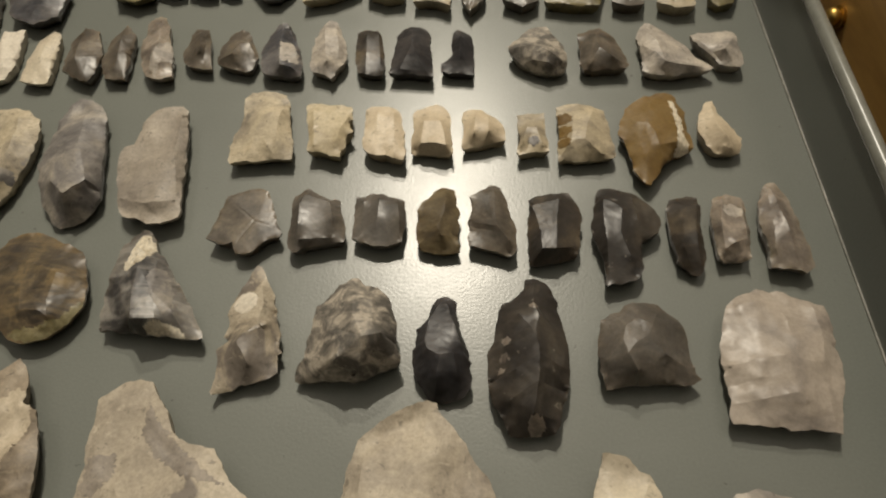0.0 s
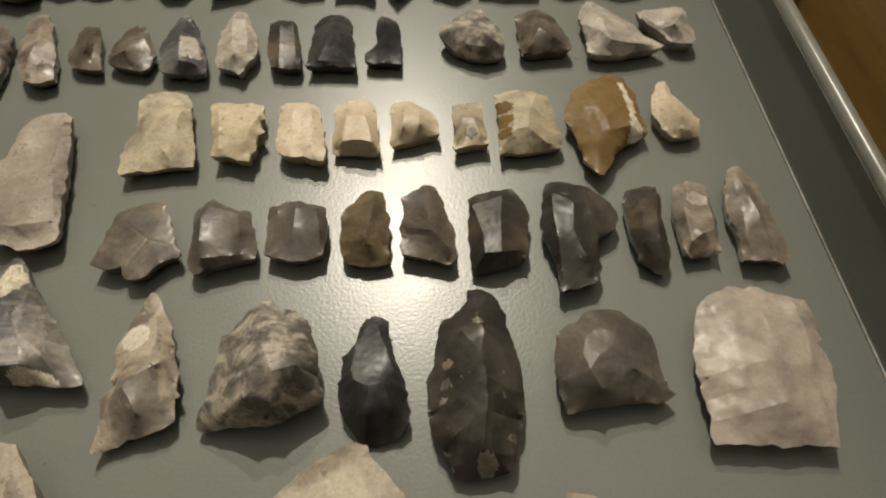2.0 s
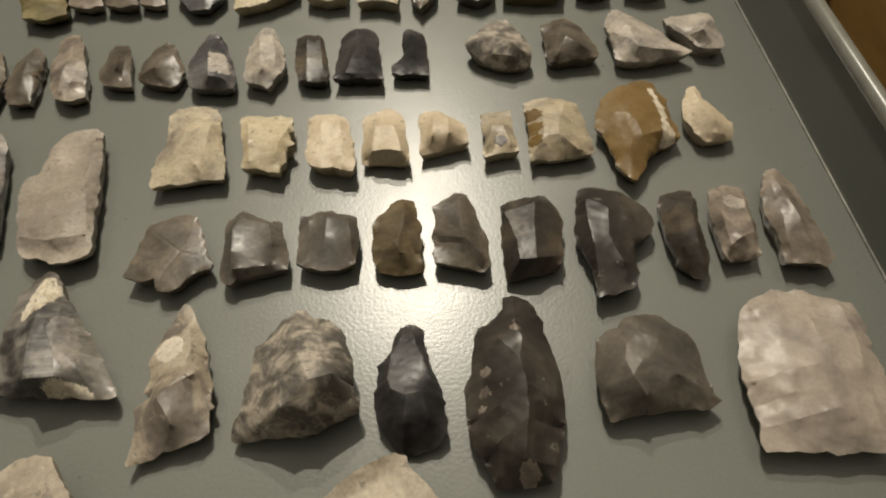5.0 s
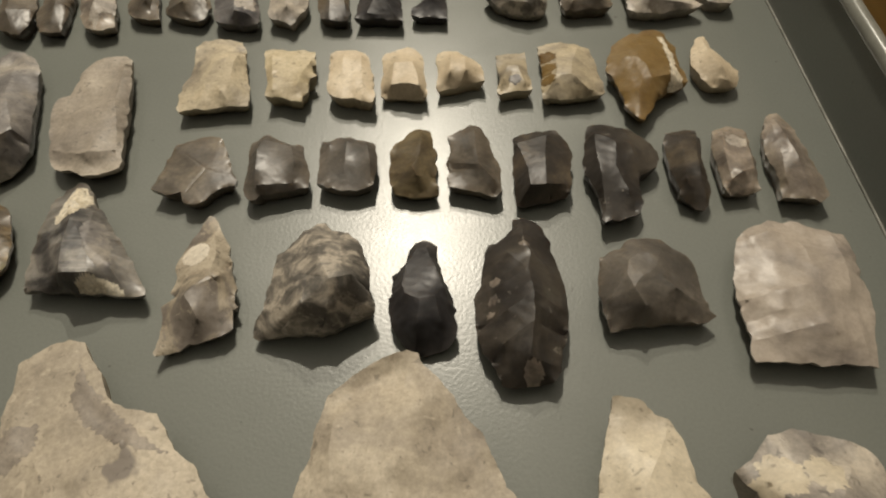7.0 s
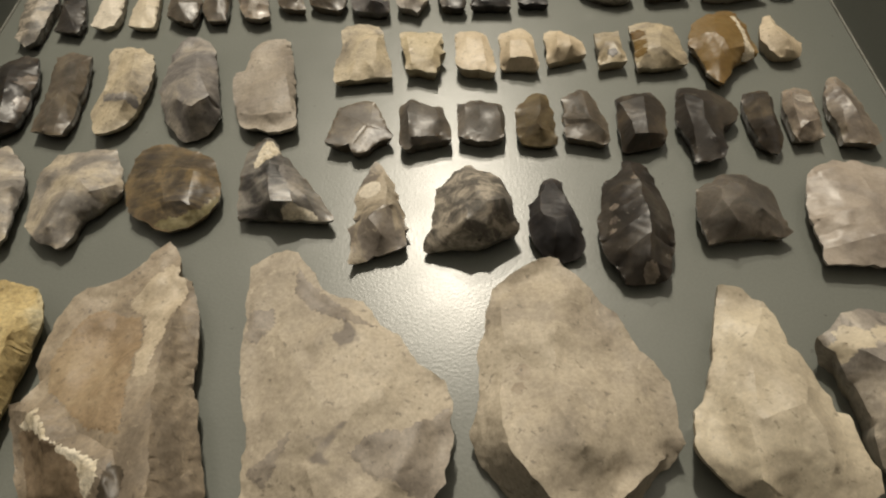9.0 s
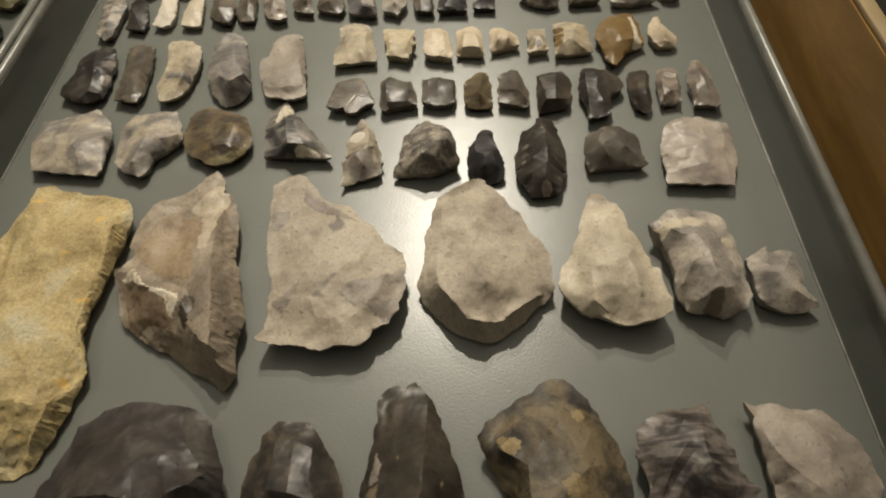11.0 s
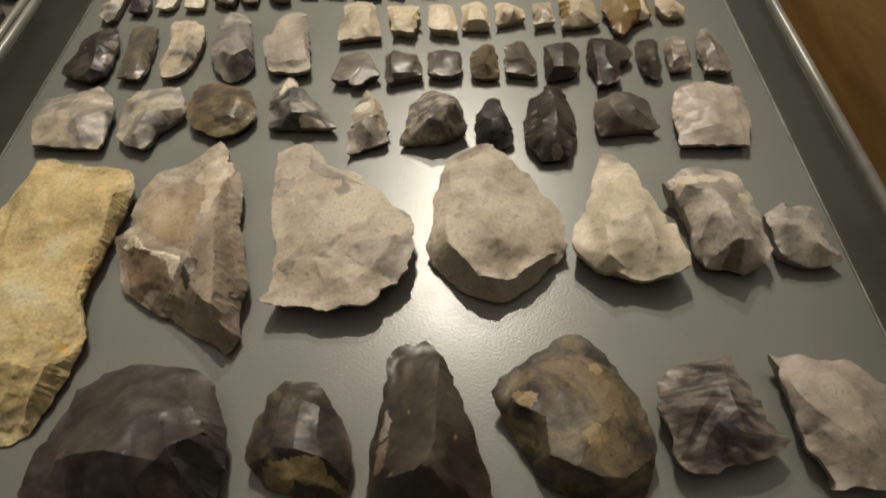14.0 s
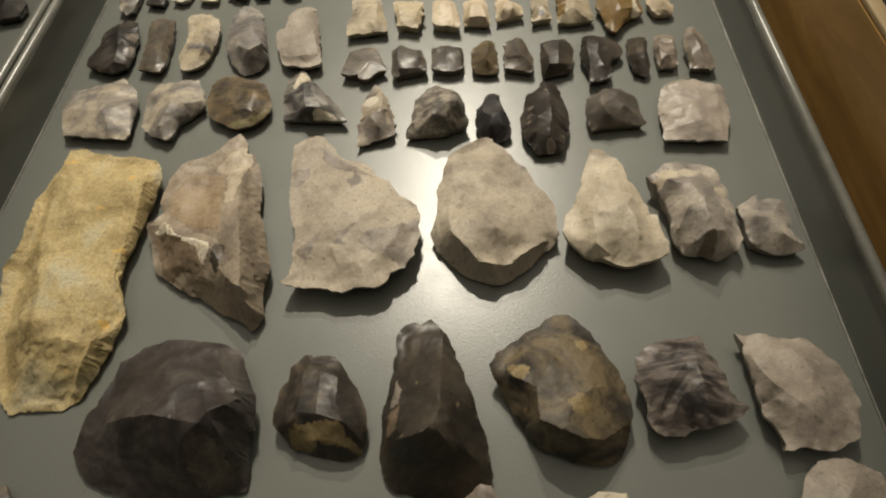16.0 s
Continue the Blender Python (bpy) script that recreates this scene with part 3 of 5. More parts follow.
# the row of large flakes and the hand axe
stone("stone_slab", "thick yellow limestone-like slab with a broken lower end", YELLOW, (-244, -76), 11, 29,
      [(-29, 87), (-22, 90), (-11, 85), (6, 80), (21, 78), (33, 74), (38, 67), (39, 60), (38, 48, 9), (36, 33, 8), (36, 24, 8), (35, 12, 8), (33, 1, 9), (34, -9, 10), (35, -16, 14), (39, -25, 12), (43, -36, 9), (42, -39, 8), (41, -45, 6), (39, -52, 4), (37, -62, 4), (35, -70, 4), (32, -74, 4), (32, -79, 5), (27, -84, 3), (21, -88, 2), (7, -87, 2), (-6, -89, 2), (-17, -76, 3), (-25, -54, 5), (-35, -26, 7), (-42, -1, 9), (-37, 12), (-36, 26), (-38, 46), (-33, 62), (-29, 71)],
      [[(32, 73, 9), (35, 49, 20.2), (34, 39, 19.2), (34, 21, 12.2), (33, 7, 9.2), (33, -12, 10.8), (39, -29, 11.8), (41, -37, 10)], [(39, -29, 11.8), (39, -46, 11), (36, -52, 19.8), (35, -57, 22.5), (24, -58, 29), (7, -55, 27)], [(-23, 79, 16), (-24, 40, 22), (-18, 7, 25), (-3, -26, 27), (7, -55, 27)], [(35, -57, 22.5), (32, -69, 20.5), (28, -81, 12.2), (28, -83, 3.5)], [(7, -55, 27), (-2, -82, 10)], [(24, -58, 29), (18, -73, 22), (16, -86, 8)]],
      rough=1.0, sag=0.6, group="row of large flakes")
stone("flint_flake", "large brown and cream flake with a snapped spur", TAN, (-165, -51), 9, 28,
      [(3, 71), (7, 68), (10, 61), (11, 54), (17, 51), (23, 37), (25, 28), (26, 18), (27, 5), (31, -3), (33, -11), (37, -24), (40, -33), (40, -40), (38, -48, 8), (38, -56, 6), (40, -63, 4), (38, -67, 3), (36, -71, 3), (34, -71, 3), (28, -66, 3), (16, -61, 4), (1, -50, 4), (-13, -43, 4), (-24, -35, 4), (-27, -33, 5), (-30, -28, 7), (-34, -13, 10), (-40, -3, 10), (-40, -1, 12), (-35, 0, 14), (-33, 4, 12), (-33, 10), (-36, 15), (-36, 26), (-35, 36), (-31, 46), (-26, 50), (-14, 54), (-8, 58), (-3, 66)],
      [[(16, 38, 18), (17, 17, 22), (20, -2, 25), (29, -34, 28), (33, -59, 27)], [(-37, -3, 14), (-24, -7, 20), (-15, -18, 22), (3, -25, 24), (8, -29, 25), (14, -35, 26), (21, -49, 26), (33, -59, 27)], [(-23, -33, 9), (-14, -34, 14), (-5, -37, 16), (10, -47, 20), (22, -54, 21), (31, -60, 20), (37, -65, 16), (36, -70, 4.5)], [(-29, 8, 12), (-6, -14, 18), (12, -23, 21), (19, -37, 24)]],
      patches=[(RUST, "stained_patch", [(-30, 17), (-24, 33), (-18, 40), (1, 34), (8, 6), (12, -17), (-3, -13), (-27, 5)]), (CREAM_TAN, "stained_patch", [(7, 60), (12, 57), (16, 48), (16, 38), (14, 28), (14, 15), (15, 5), (10, 4), (5, 22), (2, 35), (-7, 41), (0, 53)]), (RUST_DARK, "stained_patch", [(-33, -11), (-24, -11), (1, -27), (8, -44), (-3, -39), (-11, -37), (-17, -40), (-22, -36), (-29, -20)]), (DARKBROWN, "stained_patch", [(12, -26), (19, -30), (19, -37), (18, -42), (16, -47), (12, -38)]), (CRUST, "crust_patch", [(-32, -9), (-29, -7), (-25, -4), (-21, -9), (-13, -18), (1, -23), (8, -26), (11, -32), (8, -35), (7, -39), (2, -33), (-1, -26), (-10, -22), (-15, -23), (-21, -16), (-27, -12)])], rough=1.1, sag=0.85, group="row of large flakes")
stone("flint_flake", "broad grey-beige flake with a notched top edge", BEIGE, (-82, -47), 13, 21,
      [(-41, 50), (-33, 57), (-26, 58), (-22, 57), (-18, 51), (-14, 46), (-12, 41), (-7, 36), (0, 34), (6, 33), (10, 28), (16, 20), (21, 17), (24, 12), (29, 5), (35, 1), (38, -1), (40, -6), (40, -17), (41, -21), (40, -28), (38, -33), (38, -37), (35, -40), (33, -44), (29, -46), (25, -48), (24, -52), (21, -55), (19, -57), (13, -57), (6, -57), (0, -59), (-8, -57), (-13, -55), (-21, -55), (-26, -54), (-32, -53), (-34, -51), (-31, -46), (-30, -39), (-31, -28), (-31, -17), (-35, -5), (-37, 5), (-38, 20), (-40, 33), (-40, 42)],
      [[(31, -17, 18), (25, -31, 20), (22, -39, 20), (32, -42, 12)], [(-21, -27, 16), (-11, -20, 19), (-22, -38, 16), (-23, -45, 14.5)], [(-17, 31, 16), (1, 23, 17.5)], [(-25, 19, 17), (-8, -5, 20), (5, -18, 21), (16, -6, 20), (27, -2, 16)], [(16, -42, 19), (21, -49, 14.5)], [(-11, -20, 19), (-4, -42, 20), (8, -44, 20), (13, -54, 15)], [(-4, -42, 20), (-9, -52, 16)]],
      patches=[(GREY_TAN, "stained_patch", [(40, -11), (34, -15), (23, -20), (14, -21), (6, -28), (14, -35), (21, -37), (33, -45), (39, -38), (41, -24)]), (GREY_TAN, "stained_patch", [(-38, 29), (-28, 31), (-27, 23), (-33, 15), (-37, 17)]), (GREY_TAN, "stained_patch", [(-21, 49), (-11, 37), (0, 29), (13, 20), (0, 22), (-14, 30), (-21, 38)]), (GREY_TAN, "stained_patch", [(-29, -33), (-21, -27), (-12, -18), (-22, -38)])], rough=1.1, sag=0.85, group="row of large flakes")
stone("hand_axe", "pear-shaped beige flint hand axe with flaked edges", BEIGE, (0, -48), 11, 26,
      [(-1, 53, 12), (2, 52), (8, 43), (14, 35), (21, 25), (23, 19), (27, 10), (31, 5), (35, -2), (36, -10), (35, -19), (36, -24, 10), (34, -27, 7), (31, -30, 5), (27, -32, 4), (20, -40, 3), (13, -45, 3), (6, -50, 3), (2, -52, 3), (-3, -51, 3), (-10, -48, 3), (-16, -45, 3), (-21, -41, 3), (-28, -33, 3), (-33, -27, 4), (-34, -24, 5), (-36, -17, 8), (-33, -12, 11), (-32, -7), (-32, 0), (-32, 9), (-29, 20), (-28, 27), (-25, 38), (-19, 44), (-12, 49)],
      [[(-23, 30, 14), (-22, 10, 17.8), (-25, -5, 18.5), (-25, -17, 20), (-23, -29, 22.2), (-17, -37, 23.8), (-9, -46, 21.5), (-2, -48, 21.8), (9, -45, 17.5), (19, -39, 10.4), (27, -31, 4.8), (33, -26, 7.3)], [(-1, 50, 12.5), (-3, 19, 19.2), (-7, -14, 25.2), (1, -29, 26)], [(10, -44, 16.8), (12, -43, 20.2), (20, -37, 16), (29, -29, 11.3)], [(-17, -37, 23.8), (-20, -40, 6.8)], [(-9, -46, 21.5), (-6, -49, 4)], [(-25, -17, 20), (-32, -19, 11)], [(19, -39, 10.4), (16, -42, 4)]],
      patches=[(TAN, "stained_patch", -16, 1, 3), (TAN, "stained_patch", -18, -5, 2.5)], rough=1.1, sag=0.85, group="row of large flakes")
stone("flint_flake", "pale cream pointed flake with long flake scars", CREAM, (65, -56), 15, 26,
      [(-5, 41, 16), (3, 39), (9, 34), (12, 28), (13, 20), (15, 13), (18, 6), (19, 1), (21, -4), (21, -8), (24, -10), (25, -21), (27, -28), (26, -34), (22, -37), (17, -39), (13, -40), (7, -41, 13), (3, -40, 13), (-2, -38, 13), (-6, -37), (-10, -35), (-17, -33, 12), (-20, -30, 12), (-23, -26, 13), (-26, -22), (-28, -18), (-26, -11), (-25, -7), (-22, -4), (-19, 2), (-17, 7), (-13, 19), (-10, 29), (-6, 41)],
      [[(8, 31, 17), (-3, 14, 22), (-6, 1, 24), (-8, -8, 25), (3, -2, 24), (7, 11, 20)], [(-18, -26, 18), (-17, -13, 21), (-12, -16, 25), (-12, -32, 22.8), (-6, -35, 15.5)], [(-8, -8, 25), (-12, -16, 25)], [(-8, -14, 26), (7, -9, 26), (10, -19, 26), (11, -27, 24), (8, -36, 18)], [(7, -9, 26), (11, -2, 22), (17, -1, 17)], [(-12, -32, 22.8), (-2, -36, 14.5)]],
      rough=1.1, sag=0.85, group="row of large flakes")
stone("flint_core", "rough grey-white core with a chalky top", GREYWHITE, (111, -58), 13, 28,
      [(-22, 21, 14), (-16, 25, 14), (-10, 31), (-2, 33), (4, 31), (11, 29), (16, 27), (18, 24), (19, 17), (21, 9), (20, 4), (21, -2), (20, -9), (21, -17), (21, -24), (18, -30), (15, -30, 8), (12, -32, 7), (7, -33, 6), (3, -31, 6), (-1, -30, 6), (-8, -30, 7), (-11, -29, 8), (-14, -23, 10), (-15, -18), (-14, -11), (-14, -4), (-15, 4), (-17, 10), (-17, 16), (-20, 19)],
      [[(-16, 18, 15.5), (-12, 11, 23), (-9, 7, 24), (-3, 8, 24), (8, 21, 18)], [(-3, 8, 24), (1, -7, 27), (1, -20, 28), (2, -28, 26.8), (16, -19, 16)], [(-7, -28, 16.8), (-3, -28, 22.2), (2, -28, 26.8)], [(-7, -28, 16.8), (-4, -29, 8.2)], [(-13, -19, 18.5), (-8, -11, 26), (1, -7, 27)], [(6, -30, 17.8), (13, -30, 8.5)], [(-3, -28, 22.2), (3, -30, 13)], [(1, -20, 28), (14, -7, 19)]],
      patches=[(CREAM, "stained_patch", -11, 19, 6), (CREAM, "stained_patch", 0, 19, 5), (CREAM, "stained_patch", -17, 15, 4), (CREAM, "stained_patch", 15, 6, 3.5), (TAN, "stained_patch", 1, -30, 4)], rough=1.1, sag=0.85, group="row of large flakes")
stone("flint_flake", "small grey flint flake with three facets", GREYWHITE, (150, -70), 11, 18,
      [(-15, 11), (-10, 14), (-5, 18), (-2, 18), (-2, 14), (3, 16), (7, 16), (11, 13), (11, 6), (11, -1), (8, -5), (10, -10), (14, -14, 9), (15, -16, 7), (10, -18, 7), (4, -19, 6), (-1, -19, 6), (-5, -18, 7), (-10, -15, 8), (-14, -13), (-15, -7), (-14, 0), (-15, 7)],
      [[(-4, 14, 13), (-10, -2, 18), (-9, -13, 10.8)], [(-10, -2, 18), (-2, -2, 17), (2, -12, 16), (12, -15, 9.2)], [(-2, -2, 17), (7, 11, 13)], [(-9, -13, 10.8), (3, -18, 8)]],
      rough=1.1, sag=0.85, group="row of large flakes")
# the row of middle-sized pieces
stone("flint_flake", "blue-grey and cream mottled flint flake", PATCHY, (-266, 53), 7, 14.6,
      [(-31, 8), (-30, 23), (-7, 28), (5, 33), (17, 21), (23, 9), (25, -13), (26, -24), (24, -29), (0, -26), (-22, -22), (-28, -6)],
      [[(-22, 0, 11.2), (6, -9, 14.6), (22, 2, 11.2)], [(6, -9, 14.6), (12, -22, 10.4)], [(6, -9, 14.6), (2, 17, 10.4)]], rough=1.3, group="row of middle-sized flints")
stone("flint_flake", "cream and grey curved flake with a broken corner", PATCHY, (-216, 50), 7, 14.6,
      [(-22, 17), (-16, 28), (0, 30), (12, 30), (19, 17), (23, 2), (15, -8), (8, -13), (6, -25), (2, -29), (-9, -24), (-17, -16), (-19, -5)],
      [[(-16, 12, 10.4), (4, 6, 14.6), (13, -3, 14.6), (21, 4, 10.4)], [(4, 6, 14.6), (-2, -21, 12.9)]], rough=1.3, group="row of middle-sized flints")
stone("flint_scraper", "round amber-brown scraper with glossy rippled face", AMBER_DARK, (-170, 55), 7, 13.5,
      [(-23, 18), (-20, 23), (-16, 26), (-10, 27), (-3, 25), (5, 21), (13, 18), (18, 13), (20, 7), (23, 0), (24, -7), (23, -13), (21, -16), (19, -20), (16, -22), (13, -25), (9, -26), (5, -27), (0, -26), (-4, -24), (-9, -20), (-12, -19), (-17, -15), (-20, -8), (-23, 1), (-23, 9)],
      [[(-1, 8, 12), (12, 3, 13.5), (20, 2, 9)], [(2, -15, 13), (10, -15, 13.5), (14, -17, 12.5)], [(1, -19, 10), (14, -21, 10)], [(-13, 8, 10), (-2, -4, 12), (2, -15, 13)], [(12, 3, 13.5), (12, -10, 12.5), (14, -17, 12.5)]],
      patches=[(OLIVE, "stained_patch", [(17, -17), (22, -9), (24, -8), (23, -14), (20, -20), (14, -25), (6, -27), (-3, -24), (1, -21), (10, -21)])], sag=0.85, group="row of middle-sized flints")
stone("flint_flake", "dark triangular flake with a white chalky tip", DARK_CHALK, (-115, 57), 7, 17.8,
      [(-15, 26), (-11, 24), (-8, 20), (-5, 13), (-1, 10), (3, 4), (8, -2), (13, -10), (17, -16), (21, -22), (23, -26), (18, -27), (11, -26), (1, -25), (-9, -24), (-16, -23), (-21, -23, 5), (-21, -22), (-22, -14), (-23, -5), (-24, 4), (-23, 12), (-22, 18), (-19, 22)],
      [[(-13, 21, 10), (-8, 3, 15), (-6, -11, 17), (-3, -23, 17.8), (-7, -23, 7.8)], [(-3, 8, 11), (2, -10, 15.5), (12, -19, 14), (16, -25, 8)], [(-8, 3, 15), (2, -10, 15.5), (6, -22, 16), (-3, -23, 17.8)], [(-21, -1, 9), (-6, -11, 17)]],
      patches=[(CRUST, "crust_patch", [(-13, 22), (-9, 20), (-6, 16), (-7, 9), (-9, 5), (-15, 2), (-17, 6), (-16, 13), (-15, 18)]), (CRUST, "crust_patch", [(-2, -26), (2, -23), (5, -22), (9, -22), (14, -24), (16, -27), (13, -28), (6, -28)]), (GREYBLUE, "stained_patch", [(-2, 4), (2, 3), (10, -13), (12, -20), (9, -21), (2, -12), (-3, -3)])], sag=0.85, group="row of middle-sized flints")
stone("flint_point", "long cream and grey point with a round chalky patch", PATCHY_WARM, (-73, 36), 6, 12.5,
      [(-3, 29), (-1, 28), (1, 25), (3, 21), (5, 17), (7, 14), (7, 11), (9, 8), (10, 2), (12, -3), (12, -6), (12, -9), (14, -11), (12, -12), (13, -16), (13, -19), (12, -20), (10, -22), (5, -23), (1, -24, 5), (-1, -24, 5), (-4, -26, 4), (-9, -27, 4), (-11, -28), (-12, -27), (-11, -25), (-11, -22), (-11, -18), (-12, -13), (-13, -10), (-11, -8), (-9, -6), (-11, -4), (-10, 0), (-10, 2), (-11, 5), (-11, 7), (-10, 11), (-9, 15), (-7, 19), (-6, 22), (-5, 25)],
      [[(2, 18, 9.5), (4, 9, 10.5), (4, -1, 12), (-3, -9, 12.5), (3, -18, 12.5), (0, -23, 5.8)], [(8, 7, 4.8), (7, -1, 11.5), (-1, -6, 12.5)], [(4, -1, 12), (11, -6, 5.2)]],
      patches=[(CHALK, "stained_patch", -4, 10, 5)], sag=0.85, group="row of middle-sized flints")
stone("flint_core", "domed grey core with speckled rough crust", SPECKLED, (-33, 34), 10, 24,
      [(-1, 22), (2, 22), (5, 19), (10, 18), (14, 14), (16, 11), (17, 6), (19, 0), (19, -6), (21, -12), (21, -14, 9), (20, -15, 8), (16, -17, 9), (11, -19, 9), (8, -21, 9), (3, -22, 9), (-2, -21, 8), (-8, -21, 8), (-11, -21, 7), (-15, -21, 5), (-18, -21, 4), (-20, -20, 4), (-20, -17, 5), (-19, -15, 7), (-16, -13), (-16, -10), (-16, -6), (-15, -2), (-15, 3), (-14, 9), (-11, 12), (-8, 16), (-6, 19)],
      [[(-7, -4, 17), (0, -6, 20), (8, -10, 24), (15, -8, 23), (19, -7, 8.8)], [(0, -6, 20), (-1, -17, 21), (-10, -20, 7.5)], [(8, -10, 24), (7, -18, 18.5), (4, -20, 6.5)], [(15, -8, 23), (16, -14, 14.2), (12, -18, 7.5)], [(1, 14, 15), (3, 1, 21), (8, -10, 24)], [(9, 11, 15), (11, -2, 21)]],
      rough=1.1, sag=0.35, group="row of middle-sized flints")
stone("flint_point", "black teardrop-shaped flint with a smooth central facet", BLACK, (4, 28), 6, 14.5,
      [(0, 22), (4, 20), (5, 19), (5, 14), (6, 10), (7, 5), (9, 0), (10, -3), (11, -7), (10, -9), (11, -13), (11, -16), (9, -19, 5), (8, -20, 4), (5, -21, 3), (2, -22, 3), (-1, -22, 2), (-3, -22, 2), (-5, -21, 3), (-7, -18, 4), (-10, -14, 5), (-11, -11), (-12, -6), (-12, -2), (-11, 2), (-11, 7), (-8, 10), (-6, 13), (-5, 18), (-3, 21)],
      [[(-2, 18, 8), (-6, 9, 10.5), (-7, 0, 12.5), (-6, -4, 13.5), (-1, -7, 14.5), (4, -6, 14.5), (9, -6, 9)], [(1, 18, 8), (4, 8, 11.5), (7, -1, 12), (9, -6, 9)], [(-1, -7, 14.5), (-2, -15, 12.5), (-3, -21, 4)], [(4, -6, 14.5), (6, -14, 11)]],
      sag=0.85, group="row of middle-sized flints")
stone("hand_axe", "slender dark grey leaf-shaped hand axe with pale flecks", DARK, (37, 25), 7, 18.5,
      [(0, 32), (3, 33), (5, 32), (8, 30), (10, 27), (12, 22), (12, 18), (13, 14), (14, 8), (15, 3), (15, -1), (15, -7), (14, -13), (13, -18), (11, -23), (10, -28), (8, -31), (5, -31, 5), (1, -32, 5), (-5, -32, 5), (-9, -31, 5), (-9, -30), (-11, -26), (-12, -23), (-14, -21), (-15, -17), (-16, -12), (-16, -7), (-16, -1), (-15, 2), (-13, 8), (-12, 13), (-11, 18), (-10, 21), (-7, 22), (-4, 24), (-1, 28)],
      [[(3, 30, 9), (2, 19, 14), (4, 12, 15.5), (2, 5, 17), (3, -5, 18.5), (2, -15, 18), (0, -26, 14.5), (0, -30, 8)], [(-4, 14, 13), (2, 5, 17)], [(-1, 23, 10), (2, 19, 14), (11, 9, 10)], [(2, 5, 17), (-9, 0, 13.5)], [(3, -5, 18.5), (-6, -10, 15.5), (-15, -12, 5)], [(2, -15, 18), (-8, -21, 14), (-11, -24, 4.5)], [(3, -5, 18.5), (13, -7, 10)], [(2, -15, 18), (13, -15, 3.5)], [(0, -26, 14.5), (9, -27, 8.5)]],
      patches=[(GREYWARM, "stained_patch", -9, 3, 1.8), (GREYWARM, "stained_patch", -10, -4, 1.6), (GREYWARM, "stained_patch", -11, -9, 1.2), (GREYWARM, "stained_patch", 1, -29, 3), (GREYWARM, "stained_patch", 2, 17, 1.6)], rough=1.4, sag=0.7, group="row of middle-sized flints")
stone("flint_scraper", "grey horseshoe-shaped scraper with glossy facets", GREY, (81, 28), 8, 17,
      [(0, 18), (3, 18), (7, 17), (9, 15), (12, 12), (15, 8), (16, 4), (16, -1), (16, -7), (17, -11), (19, -13, 6), (16, -15, 6), (12, -16, 7), (8, -15, 7), (3, -15, 7), (-3, -16, 7), (-8, -16, 7), (-14, -17, 6), (-16, -17, 5), (-17, -14), (-18, -10), (-18, -6), (-18, -1), (-17, 4), (-16, 10), (-12, 13), (-8, 14), (-6, 17)],
      [[(-1, 15, 10), (-3, 9, 14), (-8, 5, 15), (-10, -1, 16), (-9, -7, 17), (-5, -2, 16.5), (-1, 0, 16), (2, 5, 15), (5, 11, 12)], [(-3, 9, 14), (-1, 7, 15), (2, 5, 15)], [(-1, 0, 16), (5, -7, 15.5), (14, -10, 9)], [(-9, -7, 17), (-6, -13, 15), (-5, -15, 6.2)], [(-10, -1, 16), (-16, -8, 12), (-16, -16, 5.2)]],
      rough=1.2, sag=0.7, group="row of middle-sized flints")
stone("flint_flake", "large pale pinkish-grey square flake with ripples", WHITE, (130, 24), 7, 13,
      [(-13, 23), (-10, 25), (-5, 27), (-2, 29), (3, 27), (8, 27), (14, 24), (19, 22), (22, 21), (23, 17), (23, 12), (22, 6), (22, 1), (22, -3), (21, -8), (20, -13), (17, -20), (16, -25), (15, -29), (9, -28), (0, -28), (-8, -27), (-16, -26), (-22, -26), (-23, -23), (-22, -20), (-21, -17), (-21, -12), (-22, -8), (-21, -6), (-22, -2), (-21, 1), (-21, 5), (-19, 9), (-18, 14), (-16, 19)],
      [[(-12, 21, 9), (-4, 22, 11), (4, 21, 10)], [(4, 21, 10), (5, 13, 12.5), (4, 5, 12)], [(-20, -5, 9.5), (-11, -3, 12), (-1, -2, 13), (9, -4, 12.5), (10, -8, 11.5)], [(-20, -12, 7), (-10, -10, 12), (-3, -9, 12.5)], [(-21, -19, 7.8), (-11, -18, 11.5), (1, -16, 12.5), (4, -19, 11.5)], [(10, -8, 11.5), (12, -17, 10), (13, -25, 8.5)], [(17, 20, 9), (17, 9, 11), (14, -3, 11.5)]],
      rough=1.2, sag=0.85, group="row of middle-sized flints")
# the row of blades and scrapers
stone("flint_tool", "glossy black blade with a grey crust side", DARK, (-280, 124), 7, 15.0,
      [(-6, 29), (2, 33), (10, 30), (16, 12), (18, -8), (17, -24), (8, -31), (-3, -28), (-15, -21), (-16, -11), (-12, 1), (-14, 19)],
      [[(-1, 22, 10.2), (8, -5, 15.0), (10, -25, 13.4), (3, -29, 9.4)], [(10, -25, 13.4), (16, -24, 9.4)]],
      patches=[(GREYWARM, "stained_patch", 15, 8, 6), (GREYWARM, "stained_patch", 18, -9, 6)], group="row of blades and scrapers")
stone("flint_tool", "dark brown-grey flint blade with parallel ridges", GREYBROWN, (-246, 122), 7, 11.8,
      [(-13, 31), (-5, 36), (7, 31), (10, 11), (12, -22), (10, -30), (-1, -28), (-8, -26), (-9, 0)],
      [[(-1, 25, 10.2), (2, -8, 11.8), (0, -28, 8.6)], [(5, 24, 10.2), (8, -9, 11.8), (6, -28, 8.6)]], group="row of blades and scrapers")
